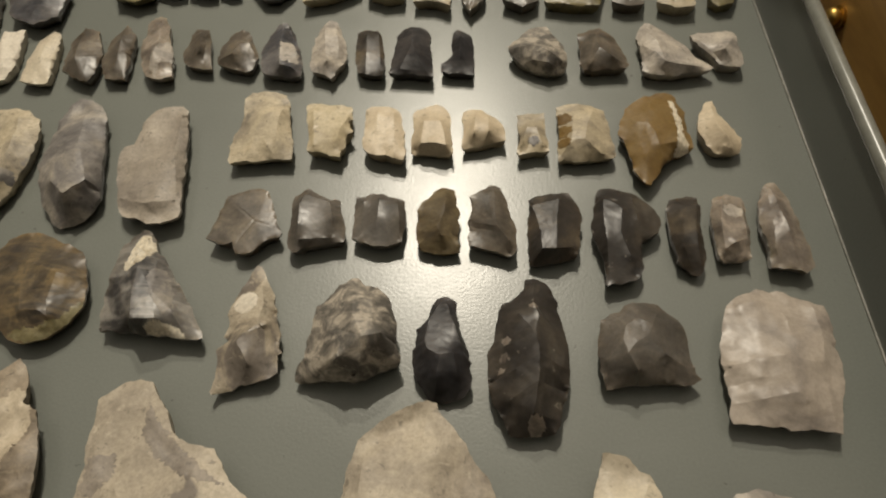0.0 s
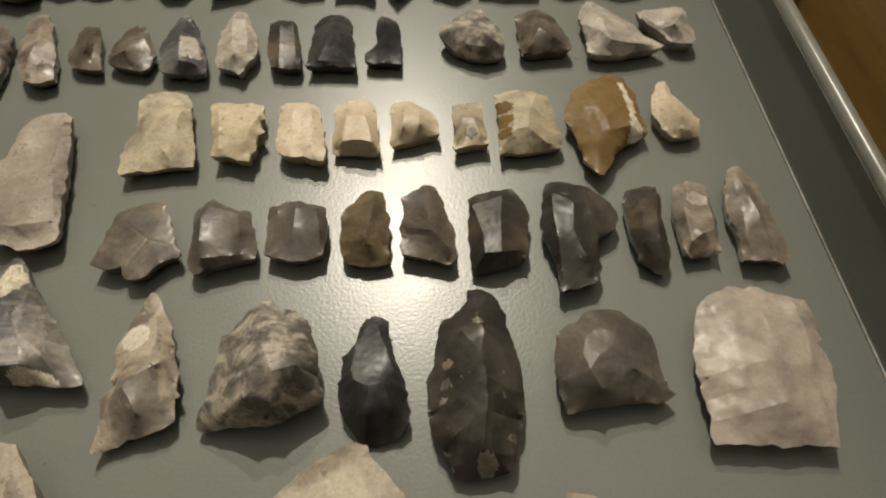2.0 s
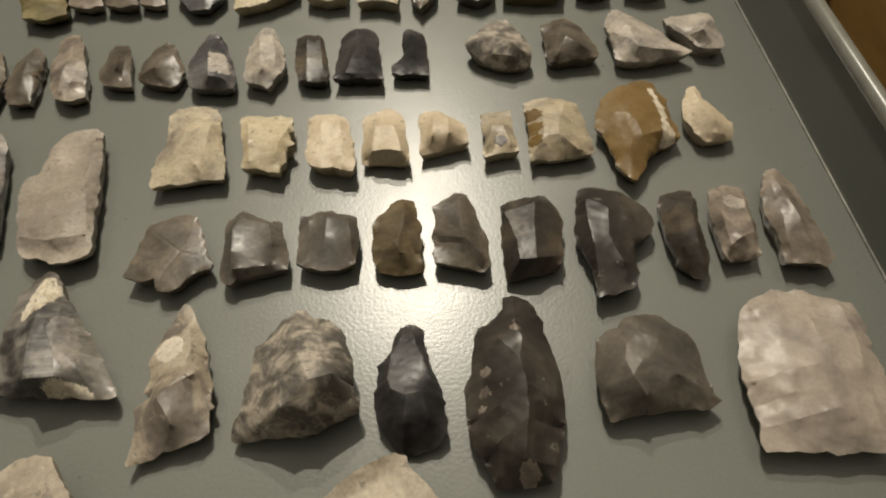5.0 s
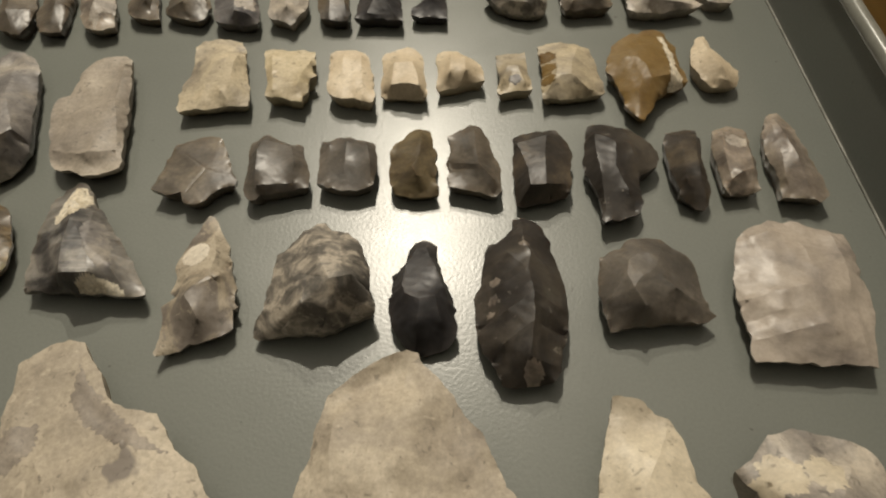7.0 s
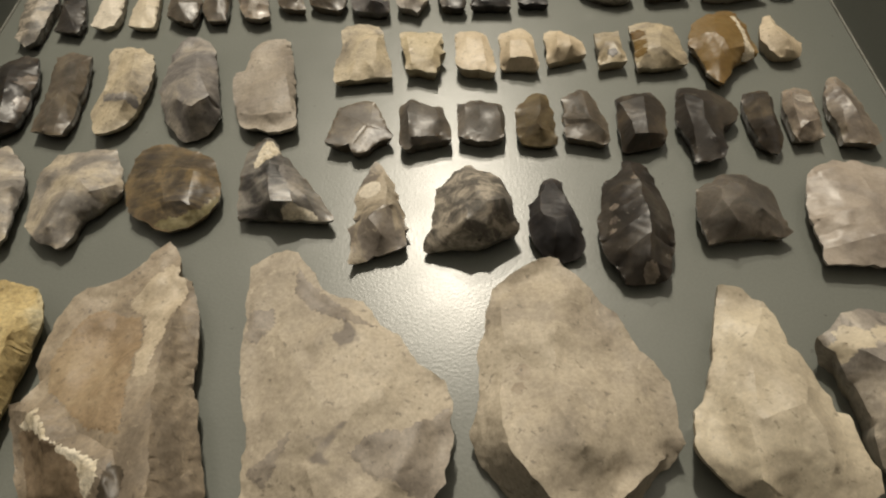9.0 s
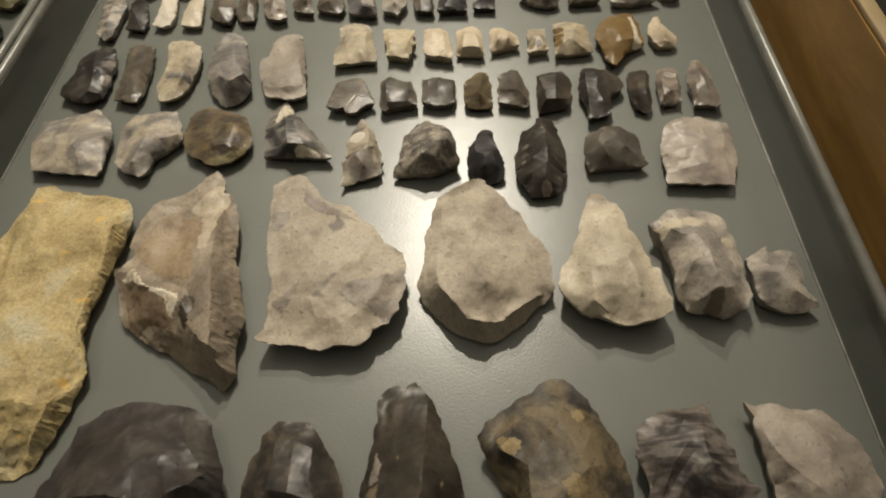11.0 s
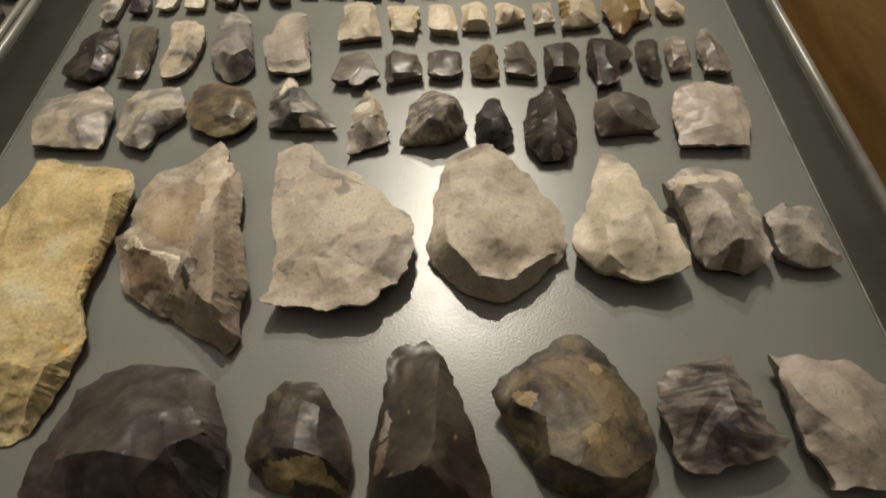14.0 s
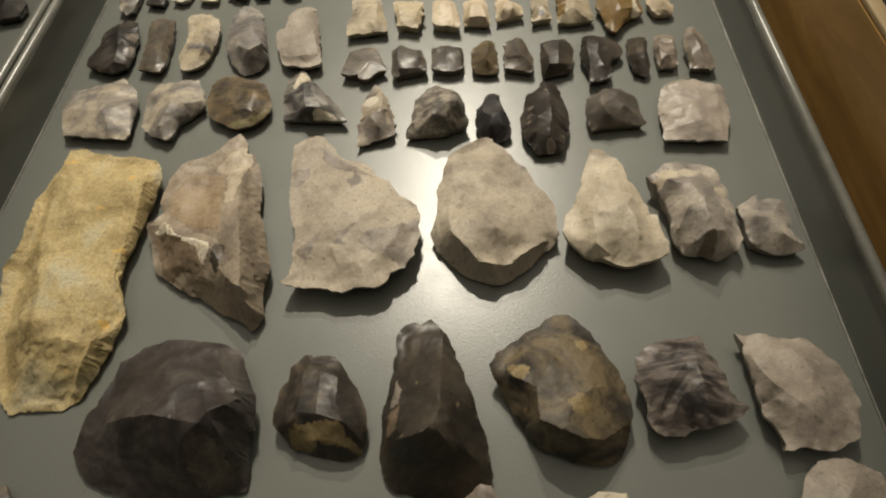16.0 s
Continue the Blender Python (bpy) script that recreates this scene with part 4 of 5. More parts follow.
stone("flint_tool", "cream flint blade with a rounded end", CREAM_WARM, (-214, 125), 7, 14.5,
      [(-15, 28), (-13, 33), (-5, 34), (3, 32), (10, 26), (13, 19), (15, 6), (15, -1), (13, -13), (12, -20), (9, -27), (6, -31), (1, -33), (-4, -34), (-7, -29), (-11, -19), (-11, -10), (-10, -1), (-11, 11)],
      [[(2, 25, 11), (6, 3, 13), (9, -17, 14.5), (2, -31, 7.5)], [(-7, -5, 10), (9, -17, 14.5), (12, -12, 8.8)]],
      patches=[(GREYBLUE, "stained_patch", [(-6, -8), (4, -11), (12, -10), (14, -17), (4, -16), (-5, -13)])], sag=0.85, group="row of blades and scrapers")
stone("flint_core", "blue-grey nodular flint core", GREYBLUE, (-174, 126), 8, 18.5,
      [(-16, 33), (-12, 38), (-6, 37), (1, 33), (6, 24), (8, 15), (10, 7), (12, -1), (15, -11), (17, -21), (18, -26), (15, -31, 5), (12, -36, 4), (7, -38, 3), (1, -39, 3), (-3, -37, 4), (-8, -30, 5), (-12, -23, 6), (-15, -16), (-18, -7), (-18, 2), (-18, 12), (-18, 22)],
      [[(-5, 30, 10), (2, 3, 15), (15, -22, 17.5), (16, -23, 8)], [(-11, 4, 11), (-2, -22, 16), (8, -31, 18.5), (15, -22, 17.5)], [(8, -31, 18.5), (4, -37, 6.2)], [(2, 3, 15), (-2, -22, 16)]],
      sag=0.6, group="row of blades and scrapers")
stone("flint_tool", "broad tan flint blade segment with a flat face", TANGREY, (-135, 122), 8, 13,
      [(-14, 11), (-13, 25), (-9, 33), (-1, 35), (4, 36), (8, 32), (10, 21), (13, 8), (15, -4), (17, -17), (19, -33), (17, -34), (11, -36), (6, -37), (-1, -33), (-8, -31), (-10, -29), (-13, -21), (-16, -12), (-19, 2), (-18, 9)],
      [[(7, 28, 11), (10, 3, 13), (15, -17, 10.2), (17, -31, 8.2)], [(-10, -23, 10), (5, -28, 13), (16, -25, 10.2)]],
      sag=0.85, group="row of blades and scrapers")
stone("flint_flake", "flat grey-brown flake fragment", GREYBROWN, (-84, 88), 7, 7.9,
      [(-12, 13), (-8, 15), (-3, 17), (1, 18), (6, 16), (8, 12), (10, 6), (12, 2), (13, -2), (16, -7), (15, -9), (11, -10), (7, -13), (5, -16), (1, -18), (-3, -17), (-4, -15), (-5, -12), (-8, -13), (-11, -13), (-15, -11), (-17, -10), (-16, -6), (-15, 0), (-14, 5), (-13, 9)],
      [[(-11, 11, 7.5), (3, -1, 7.9), (13, -4, 7.4)], [(3, -1, 7.9), (-3, -12, 7.4)]],
      rough=0.25, sag=0.3, group="row of blades and scrapers")
stone("flint_scraper", "square grey scraper with a raised glossy face", GREY, (-53, 88), 7, 12,
      [(-8, 16), (-6, 17), (-3, 15), (2, 12), (5, 10), (7, 11), (9, 10), (10, 4), (12, -1), (13, -7), (13, -12), (7, -13), (1, -14), (-5, -15), (-7, -17), (-9, -17), (-11, -15), (-12, -12), (-12, -5), (-12, 3), (-13, 9), (-12, 13)],
      [[(-7, 12, 10), (-8, 5, 11.5), (-7, -6, 12), (-7, -15, 7.8)], [(5, 8, 9.5), (8, -3, 12), (7, -11, 7.2)], [(-7, 12, 10), (5, 8, 9.5)], [(-6, -13, 11), (8, -11, 9)]],
      sag=0.85, group="row of blades and scrapers")
stone("flint_tool", "square grey blade segment with a glossy edge", GREY, (-26, 88), 7, 11.5,
      [(-11, 12), (-7, 12), (-4, 14), (1, 14), (4, 12), (8, 11), (11, 10), (12, 3), (12, -3), (11, -9), (11, -12), (8, -13), (5, -14), (-1, -14), (-7, -12), (-11, -10), (-11, -5), (-11, 2)],
      [[(8, 8, 10), (10, -3, 11.5), (10, -11, 6.8)], [(-7, 9, 8.8), (-7, -10, 7.6)], [(0, 10, 9.5), (0, -1, 10.5), (-1, -12, 7.2)]],
      sag=0.85, group="row of blades and scrapers")
stone("flint_point", "amber-brown pointed flake with a flat base", BROWN, (1, 88), 7, 12,
      [(0, 17), (2, 17), (6, 16), (7, 12), (7, 7), (9, 3), (8, -1), (9, -5), (8, -10), (9, -14), (9, -16, 5), (4, -17, 5), (-2, -17, 5), (-8, -15, 5), (-9, -13), (-10, -8), (-10, -4), (-10, 2), (-10, 5), (-8, 9), (-5, 11), (-3, 15)],
      [[(3, 14, 9), (2, 1, 10.5), (-1, -7, 11.5), (1, -12, 12)], [(-1, -7, 11.5), (-8, -13, 7.2)], [(1, -12, 12), (8, -9, 5.5)], [(1, -12, 12), (2, -16, 5.5)]],
      sag=0.85, group="row of blades and scrapers")
stone("flint_flake", "grey-brown flake with a stepped break", GREYBROWN, (24, 87), 7, 11.5,
      [(-1, 19), (2, 19), (4, 17), (6, 12), (7, 7), (8, 1), (10, -3), (10, -8), (10, -13), (10, -16), (8, -18, 6), (6, -18, 6), (2, -16), (-2, -15), (-6, -14), (-10, -13), (-11, -9), (-10, -6), (-11, -1), (-10, 2), (-9, 6), (-9, 10), (-10, 13), (-8, 14), (-5, 16)],
      [[(1, 16, 8.5), (1, 2, 10.5), (2, -6, 11.5), (7, -13, 10.5), (7, -17, 5.8)], [(-10, 0, 5.5), (2, -6, 11.5)], [(-10, -2, 4), (0, -7, 9)]],
      sag=0.85, group="row of blades and scrapers")
stone("flint_scraper", "dark square scraper with a central ridge", BLACK_WARM, (51, 84), 7, 12.5,
      [(-11, 14), (-7, 16), (-1, 17), (4, 18), (7, 17), (9, 13), (11, 9), (12, 5), (10, -4), (10, -9), (8, -15), (7, -16, 5), (2, -17, 4), (-5, -18, 4), (-10, -19, 4), (-12, -18, 4), (-12, -13, 5), (-12, -7), (-12, 1), (-11, 8)],
      [[(-10, 9, 9.5), (-7, -5, 11.5), (-7, -15, 12.5)], [(2, 12, 10.5), (0, -1, 12.5), (-1, -15, 12.5)], [(-7, -15, 12.5), (-1, -15, 12.5), (7, -12, 8.5)], [(-7, -15, 12.5), (-11, -18, 5)], [(-1, -15, 12.5), (1, -16, 4)], [(-10, 9, 9.5), (2, 12, 10.5)]],
      sag=0.85, group="row of blades and scrapers")
stone("flint_flake", "dark grey flake made of two joined lobes", DARK, (81, 79), 7, 12,
      [(-10, 24), (-5, 25), (1, 23), (5, 22), (8, 19), (11, 16), (13, 13), (15, 9), (15, 5), (13, 1), (10, -1), (6, -3), (5, -6), (5, -11), (5, -16), (3, -20), (1, -22), (-3, -23), (-8, -24), (-11, -25), (-12, -23), (-11, -18), (-11, -13), (-12, -10), (-13, -6), (-15, -1), (-15, 6), (-13, 12), (-12, 19)],
      [[(-9, 17, 10.5), (-10, 7, 11.5), (-10, -6, 12), (-10, -23, 7.2)], [(-3, 13, 11), (-2, 10, 12), (-4, -2, 12), (-1, -13, 11), (1, -20, 6.5)], [(-9, 17, 10.5), (-3, 13, 11)], [(4, 18, 9), (4, 6, 11), (8, 0, 8)]],
      sag=0.85, group="row of blades and scrapers")
stone("flint_tool", "narrow black flint blade", BLACK_WARM, (106, 80), 7, 11.5,
      [(-5, 17), (-2, 18), (3, 19), (7, 18), (8, 14), (7, 8), (6, 1), (6, -5), (6, -10), (5, -15), (4, -18, 5), (2, -20, 4), (-1, -19, 4), (-4, -16, 5), (-6, -14), (-6, -9), (-7, -4), (-7, 1), (-7, 6), (-7, 12)],
      [[(-2, 15, 9), (-2, 3, 11.5), (-4, -10, 11.5), (0, -18, 4.8)], [(6, 14, 9), (3, 2, 11), (2, -8, 11), (3, -16, 7)]],
      sag=0.85, group="row of blades and scrapers")
stone("flint_tool", "narrow grey-brown blade with a glossy rippled face", GREYWARM, (125, 83), 7, 12,
      [(-5, 15), (1, 17), (7, 15), (8, 11), (7, 4), (7, -3), (6, -8), (5, -13), (5, -16), (3, -16, 5), (-2, -17, 5), (-6, -17, 5), (-8, -16), (-8, -11), (-8, -5), (-8, 2), (-7, 8)],
      [[(-3, 12, 10), (-6, -2, 11.8), (-6, -13, 10.2), (-6, -16, 5)], [(5, 7, 10), (4, -3, 11), (4, -8, 10)], [(-6, -13, 10.2), (-2, -11, 12), (4, -8, 10)]],
      patches=[(GREYWHITE, "stained_patch", 1, 6, 4)], sag=0.85, group="row of blades and scrapers")
stone("flint_point", "pointed grey-brown blade with a pale tip", GREYWARM, (146, 83), 7, 11.5,
      [(-1, 23), (2, 23), (4, 19), (6, 13), (7, 4), (8, -3), (9, -10), (8, -16), (8, -20), (4, -23), (0, -21), (-5, -21), (-9, -20), (-9, -17), (-8, -12), (-8, -6), (-9, 1), (-8, 6), (-7, 13), (-4, 19)],
      [[(-1, 19, 8.5), (-1, 7, 11.5), (0, -5, 11.5), (1, -19, 8)], [(-3, 16, 9), (-5, -3, 10), (-7, -13, 10), (-6, -19, 6.8)]],
      sag=0.85, group="row of blades and scrapers")
# the row of cream blade segments
stone("flint_tool", "cream rectangular blade segment with crossing scars", CREAM_WARM, (-86, 144), 7, 11.5,
      [(-14, 19), (-11, 23), (-4, 24), (3, 23), (7, 21), (10, 14), (11, 7), (13, -2), (15, -10), (16, -16), (16, -21), (11, -21), (5, -21), (-2, -22), (-9, -22), (-14, -23), (-15, -21), (-15, -16), (-15, -10), (-15, -5), (-13, 0), (-12, 6), (-13, 11)],
      [[(-6, 1, 9), (-1, 5, 10.5), (8, 7, 11), (9, 14, 5.5)], [(-6, 1, 9), (4, -15, 11.5), (8, -20, 8)], [(8, 7, 11), (7, 2, 11.5), (8, -13, 11.5), (9, -20, 7.8)], [(-3, -11, 10.5), (-6, -21, 7.5)]],
      sag=0.85, group="row of cream flint segments")
stone("flint_tool", "square yellowish blade segment with a nibbled edge", SAND, (-55, 140), 8, 10.8,
      [(-12, 17), (-7, 18), (1, 17), (8, 16), (11, 15), (11, 11), (12, 7), (10, 6), (11, 2), (13, -1), (10, -3), (10, -7), (10, -11), (8, -13), (8, -17), (3, -16), (-3, -13), (-8, -13), (-8, -8), (-9, -1), (-11, 7)],
      [[(10, 8, 9.5), (7, -1, 10.8), (6, -8, 10.5), (4, -14, 8)], [(-8, 12, 9.5), (-5, -11, 9.5)]],
      sag=0.85, group="row of cream flint segments")
stone("flint_tool", "smooth pinkish-cream blade segment", ROSE, (-27, 138), 8, 9.7,
      [(-10, 15), (-7, 17), (-2, 17), (4, 16), (7, 13), (8, 7), (10, 0), (10, -8), (11, -14), (10, -17), (5, -16), (2, -14), (-3, -14), (-6, -13), (-9, -10), (-10, -7), (-10, 1), (-10, 7)],
      [[(-4, 13, 9.7), (-3, -12, 8.4)], [(4, 12, 9.5), (6, -15, 9.2)]],
      sag=0.85, group="row of cream flint segments")
stone("flint_scraper", "pinkish-cream end scraper with a facetted front", ROSE, (-4, 141), 7, 11.5,
      [(-10, 8), (-8, 12), (-4, 14), (1, 16), (5, 14), (8, 10), (9, 5), (9, -3), (10, -9), (10, -16), (9, -16, 5), (4, -15, 4), (-2, -14, 4), (-8, -14, 4), (-10, -13, 5), (-10, -9), (-9, -1)],
      [[(-4, 2, 10.5), (-5, -12, 10.2), (-8, -12, 4.2)], [(4, 2, 10.5), (6, -6, 11), (7, -14, 10.8)], [(-5, -12, 10.2), (-1, -12, 10.8), (3, -13, 11.5), (7, -14, 10.8), (8, -15, 5.5)], [(-4, 2, 10.5), (4, 2, 10.5)]],
      sag=0.85, group="row of cream flint segments")
stone("flint_scraper", "rounded pinkish-cream scraper on the tray", ROSE, (21, 141), 7, 11.5,
      [(-10, 11), (-7, 12), (-1, 12), (3, 8), (6, 6), (9, 1), (10, -3), (10, -8), (7, -8, 6), (0, -10, 6), (-5, -11, 6), (-10, -12, 5), (-11, -11), (-10, -5), (-10, 1), (-11, 6)],
      [[(-4, 7, 10), (-5, -7, 11.5), (-7, -10, 6)], [(2, 4, 10), (2, -6, 11.5), (0, -9, 8.2), (0, -9, 5.2)]],
      sag=0.85, group="row of cream flint segments")
stone("flint_scraper", "tiny yellow and grey scraper", SAND_GREY, (44, 137), 7, 9.8,
      [(-7, 12), (-2, 13), (6, 13), (6, 7), (6, 1), (7, -8), (7, -11), (2, -11), (-3, -12), (-7, -13), (-8, -11), (-6, -3), (-7, 4)],
      [[(-3, 2, 9.5), (-5, -7, 9.8), (-6, -11, 6.2)], [(-3, 2, 9.5), (2, 2, 9.5), (2, -1, 9.8), (4, -9, 9), (6, -9, 6.2)], [(-1, -2, 8.8), (-3, -10, 7)]],
      patches=[(GREYBLUE, "stained_patch", 0, -6, 2.6)], sag=0.85, group="row of cream flint segments")
stone("flint_scraper", "yellow-grey scraper with a brown side", SAND_GREY, (69, 138), 7, 13,
      [(-13, 16), (-7, 18), (0, 18), (6, 15), (10, 13), (11, 6), (11, -1), (12, -7), (13, -14, 6), (11, -16, 6), (5, -17, 6), (-4, -18, 6), (-11, -17, 6), (-14, -18), (-14, -11), (-13, -3), (-13, 6)],
      [[(-6, 9, 9.5), (-7, -5, 11.5), (-9, -11, 11.5), (-13, -16, 7)], [(-8, -9, 11.5), (-2, -10, 13), (0, -12, 12.8), (5, -16, 9.5), (12, -14, 5)], [(4, 11, 9.5), (0, 0, 11.5), (-2, -10, 13)]],
      patches=[(HONEY, "stained_patch", -10, 7, 4), (HONEY, "stained_patch", -11, -2, 4), (HONEY, "stained_patch", -11, -9, 3)], sag=0.85, group="row of cream flint segments")
stone("flint_flake", "honey-brown translucent flake with a crusted edge", HONEY, (101, 134), 7, 13.5,
      [(8, 28), (11, 28), (13, 25), (14, 19), (16, 15), (15, 8), (15, 3), (16, -2), (16, -7), (15, -8, 5), (10, -11, 5), (7, -11, 5), (2, -16), (0, -19), (-3, -24), (-6, -28), (-8, -28), (-9, -27), (-11, -24), (-13, -20), (-13, -14), (-14, -8), (-15, -2), (-17, 3), (-15, 11), (-12, 18), (-8, 22), (-2, 26), (4, 28)],
      [[(11, 21, 9), (9, 12, 11), (9, 2, 12), (8, -7, 12), (8, -10, 7.5)], [(-4, 4, 12.5), (-2, -3, 13.5), (-1, -10, 12.5), (8, -7, 12)], [(-9, 6, 11), (-4, 4, 12.5), (0, 20, 10)], [(-2, -3, 13.5), (-7, -15, 11), (-8, -26, 7.5)]],
      patches=[(CRUST, "crust_patch", [(9, 22), (11, 20), (11, 13), (13, 9), (12, 1), (14, -6), (13, -11), (9, -11), (7, -13), (8, -7), (9, 1), (9, 10), (9, 17)])], sag=0.6, group="row of cream flint segments")
stone("flint_flake", "small whitish-pink curved flake", ROSE, (131, 140), 7, 12,
      [(-3, 16), (0, 16), (1, 13), (1, 8), (4, 3), (6, 0), (7, -2), (7, -5), (9, -8), (8, -12), (7, -15, 5), (4, -16, 5), (1, -16, 5), (-4, -16, 6), (-7, -13), (-8, -9), (-10, -2), (-9, 3), (-7, 9)],
      [[(-2, 12, 9), (-3, -2, 11.5), (0, -10, 12), (3, -15, 8.2)], [(-3, -15, 5.8), (-1, -14, 9.2), (3, -15, 8.2)]],
      sag=0.85, group="row of cream flint segments")
# the row of small blades
stone("flint_tool", "pale speckled small blade", SPECKLED, (-287, 198), 7, 11.0,
      [(-7, 30), (2, 31), (10, 11), (9, -9), (9, -28), (4, -33), (-5, -24), (-9, 1), (-11, 18)], group="row of small flints")
stone("flint_tool", "dark grey thin blade", DARK, (-266, 199), 6, 9.2,
      [(-10, 16), (-2, 21), (4, 14), (11, -11), (10, -23), (-5, -19), (-6, -1)], group="row of small flints")
stone("flint_tool", "white flint blade with a pointed lower end", CHALK, (-242, 198), 6, 9.2,
      [(-9, 23), (3, 24), (6, 8), (8, -7), (6, -16), (0, -19), (-8, -15), (-8, 3)], group="row of small flints")
stone("flint_tool", "cream slender flint blade", CREAM, (-220, 198), 6, 9.2,
      [(-7, 15), (-2, 23), (4, 19), (8, -5), (9, -19), (2, -20), (-7, -17), (-8, 0)], group="row of small flints")
stone("flint_tool", "brown-grey rough small blade", GREYBROWN, (-196, 197), 7, 11.0,
      [(-11, 12), (-7, 24), (2, 21), (10, 2), (10, -13), (8, -19), (-1, -16), (-9, -10)], group="row of small flints")
stone("flint_tool", "brown-grey small pointed blade", GREYBROWN, (-177, 201), 6, 10.0,
      [(-8, 12), (-3, 23), (5, 14), (7, -4), (8, -21), (-3, -20), (-9, -6)], group="row of small flints")
stone("flint_tool", "grey glossy curved blade", GREYWARM, (-155, 205), 7, 12,
      [(-11, 22), (-7, 25), (-3, 23), (1, 16), (3, 7), (6, -1), (9, -8), (10, -16), (12, -24), (7, -26), (2, -26), (-2, -24), (-6, -17), (-9, -9), (-11, -1), (-11, 7), (-12, 16)],
      [[(-4, 20, 9), (0, 4, 10.5), (1, -12, 12), (0, -23, 8)], [(4, 2, 7.2), (1, -12, 12)], [(8, -8, 7.5), (4, -17, 11), (0, -23, 7.2)]],
      patches=[(GREYWHITE, "stained_patch", [(4, 3), (8, -5), (11, -13), (5, -16), (3, -26), (-1, -19), (-1, -8)])], sag=0.85, group="row of small flints")
stone("flint_point", "small grey trapezoid point", GREYBROWN, (-132, 203), 6, 11,
      [(-7, 16), (-2, 16), (1, 15), (4, 5), (6, -6), (9, -16), (4, -16), (0, -15), (-4, -14), (-8, -10), (-10, -3), (-8, 5), (-8, 11)],
      [[(-2, 10, 9), (2, -7, 11), (-4, -13, 6)], [(1, 11, 7.8), (4, -14, 6.2)]],
      sag=0.85, group="row of small flints")
stone("flint_flake", "small brown-grey triangular flake", GREYBROWN, (-111, 201), 6, 11.8,
      [(-5, 15), (-1, 17), (3, 15), (6, 8), (9, 1), (12, -6), (11, -9), (10, -15), (7, -17), (1, -15), (-5, -13), (-10, -10), (-11, -5), (-10, 2), (-8, 8), (-7, 12)],
      [[(1, 3, 9.5), (0, -9, 11.8), (2, -14, 5.8)], [(1, 3, 9.5), (6, 2, 9.5), (10, -5, 7.2)], [(0, -9, 11.8), (-8, -9, 8)]],
      sag=0.85, group="row of small flints")
stone("flint_point", "dark blue-grey pointed flake with glossy ripples", DARKBLUE, (-86, 200), 7, 12.8,
      [(-6, 20), (-2, 22), (1, 18), (5, 10), (8, 1), (11, -7), (12, -17), (12, -21), (7, -22), (0, -20), (-7, -19), (-9, -17), (-11, -8), (-12, -1), (-10, 6), (-8, 14)],
      [[(-1, 15, 9.4), (-1, -1, 11.5), (2, -18, 12.8), (0, -19, 7.3)], [(1, 17, 3.5), (9, -7, 10), (11, -19, 7.8)], [(2, -18, 12.8), (8, -19, 11.5), (11, -19, 7.8)]],
      patches=[(GREYWHITE, "stained_patch", [(-1, 2), (5, 3), (10, -8), (10, -14), (1, -14)])], sag=0.85, group="row of small flints")
stone("flint_point", "light grey pointed flake with long scars", GREYWHITE, (-61, 200), 7, 12,
      [(-5, 20), (-2, 23), (2, 21), (5, 13), (8, 4), (10, -7), (9, -12), (6, -16), (5, -21), (3, -23), (-1, -20), (-7, -18), (-9, -14), (-9, -4), (-9, 6), (-7, 15)],
      [[(-4, 15, 9.4), (-1, -5, 12), (1, -15, 12), (-4, -18, 7.2)], [(2, 15, 9), (6, -3, 11), (6, -14, 8.2)]],
      sag=0.85, group="row of small flints")
stone("flint_tool", "black rectangular blade segment", BLACK_WARM, (-39, 197), 7, 10.2,
      [(-8, 14), (-4, 17), (3, 16), (5, 13), (7, 3), (8, -7), (9, -13), (8, -18), (2, -18), (-5, -16), (-7, -9), (-8, 4)],
      [[(-2, 11, 10.2), (-1, -16, 7.8)], [(4, 12, 8.2), (7, -17, 7.8)]],
      sag=0.85, group="row of small flints")
stone("flint_tool", "glossy black blade segment with a triangular facet", BLACK, (-17, 197), 7, 12.8,
      [(-5, 17), (-1, 19), (4, 18), (8, 15), (10, 11), (10, 4), (11, -5), (12, -15), (12, -20), (7, -19), (0, -18), (-7, -18), (-11, -17), (-10, -12), (-9, 0), (-8, 11)],
      [[(0, 13, 10), (1, -2, 12.8), (3, -8, 12.8), (3, -17, 8.2)], [(1, -2, 12.8), (-5, -16, 9), (3, -17, 8.2)], [(3, -8, 12.8), (9, -18, 8.2)]],
      sag=0.85, group="row of small flints")
stone("flint_tool", "small black notched blade segment", BLACK, (7, 197), 6, 10.2,
      [(-2, 14), (0, 17), (5, 14), (8, 10), (9, 4), (9, -9), (9, -18), (3, -17), (-4, -17), (-8, -15), (-8, -10), (-5, -7), (-2, -2), (-3, 5)],
      [[(2, 8, 10), (2, -9, 10.2), (-1, -16, 6.5)]],
      sag=0.85, group="row of small flints")
stone("flint_flake", "rough grey-brown oval flake", SPECKLED, (49, 196), 8, 14.8,
      [(-15, 1), (-9, 8), (-4, 14), (1, 17), (6, 16), (9, 10), (13, 3), (15, -5), (15, -12), (14, -15, 6), (11, -17, 5), (5, -17, 5), (-2, -15, 5), (-7, -12, 6), (-12, -7), (-14, -3)],
      [[(-12, -3, 11), (-3, -4, 14), (5, -10, 14.8), (12, -13, 11)], [(-3, -4, 14), (-3, -12, 11), (1, -15, 6)], [(-3, -12, 11), (5, -15, 11.5), (9, -16, 6.2)]],
      sag=0.6, group="row of small flints")
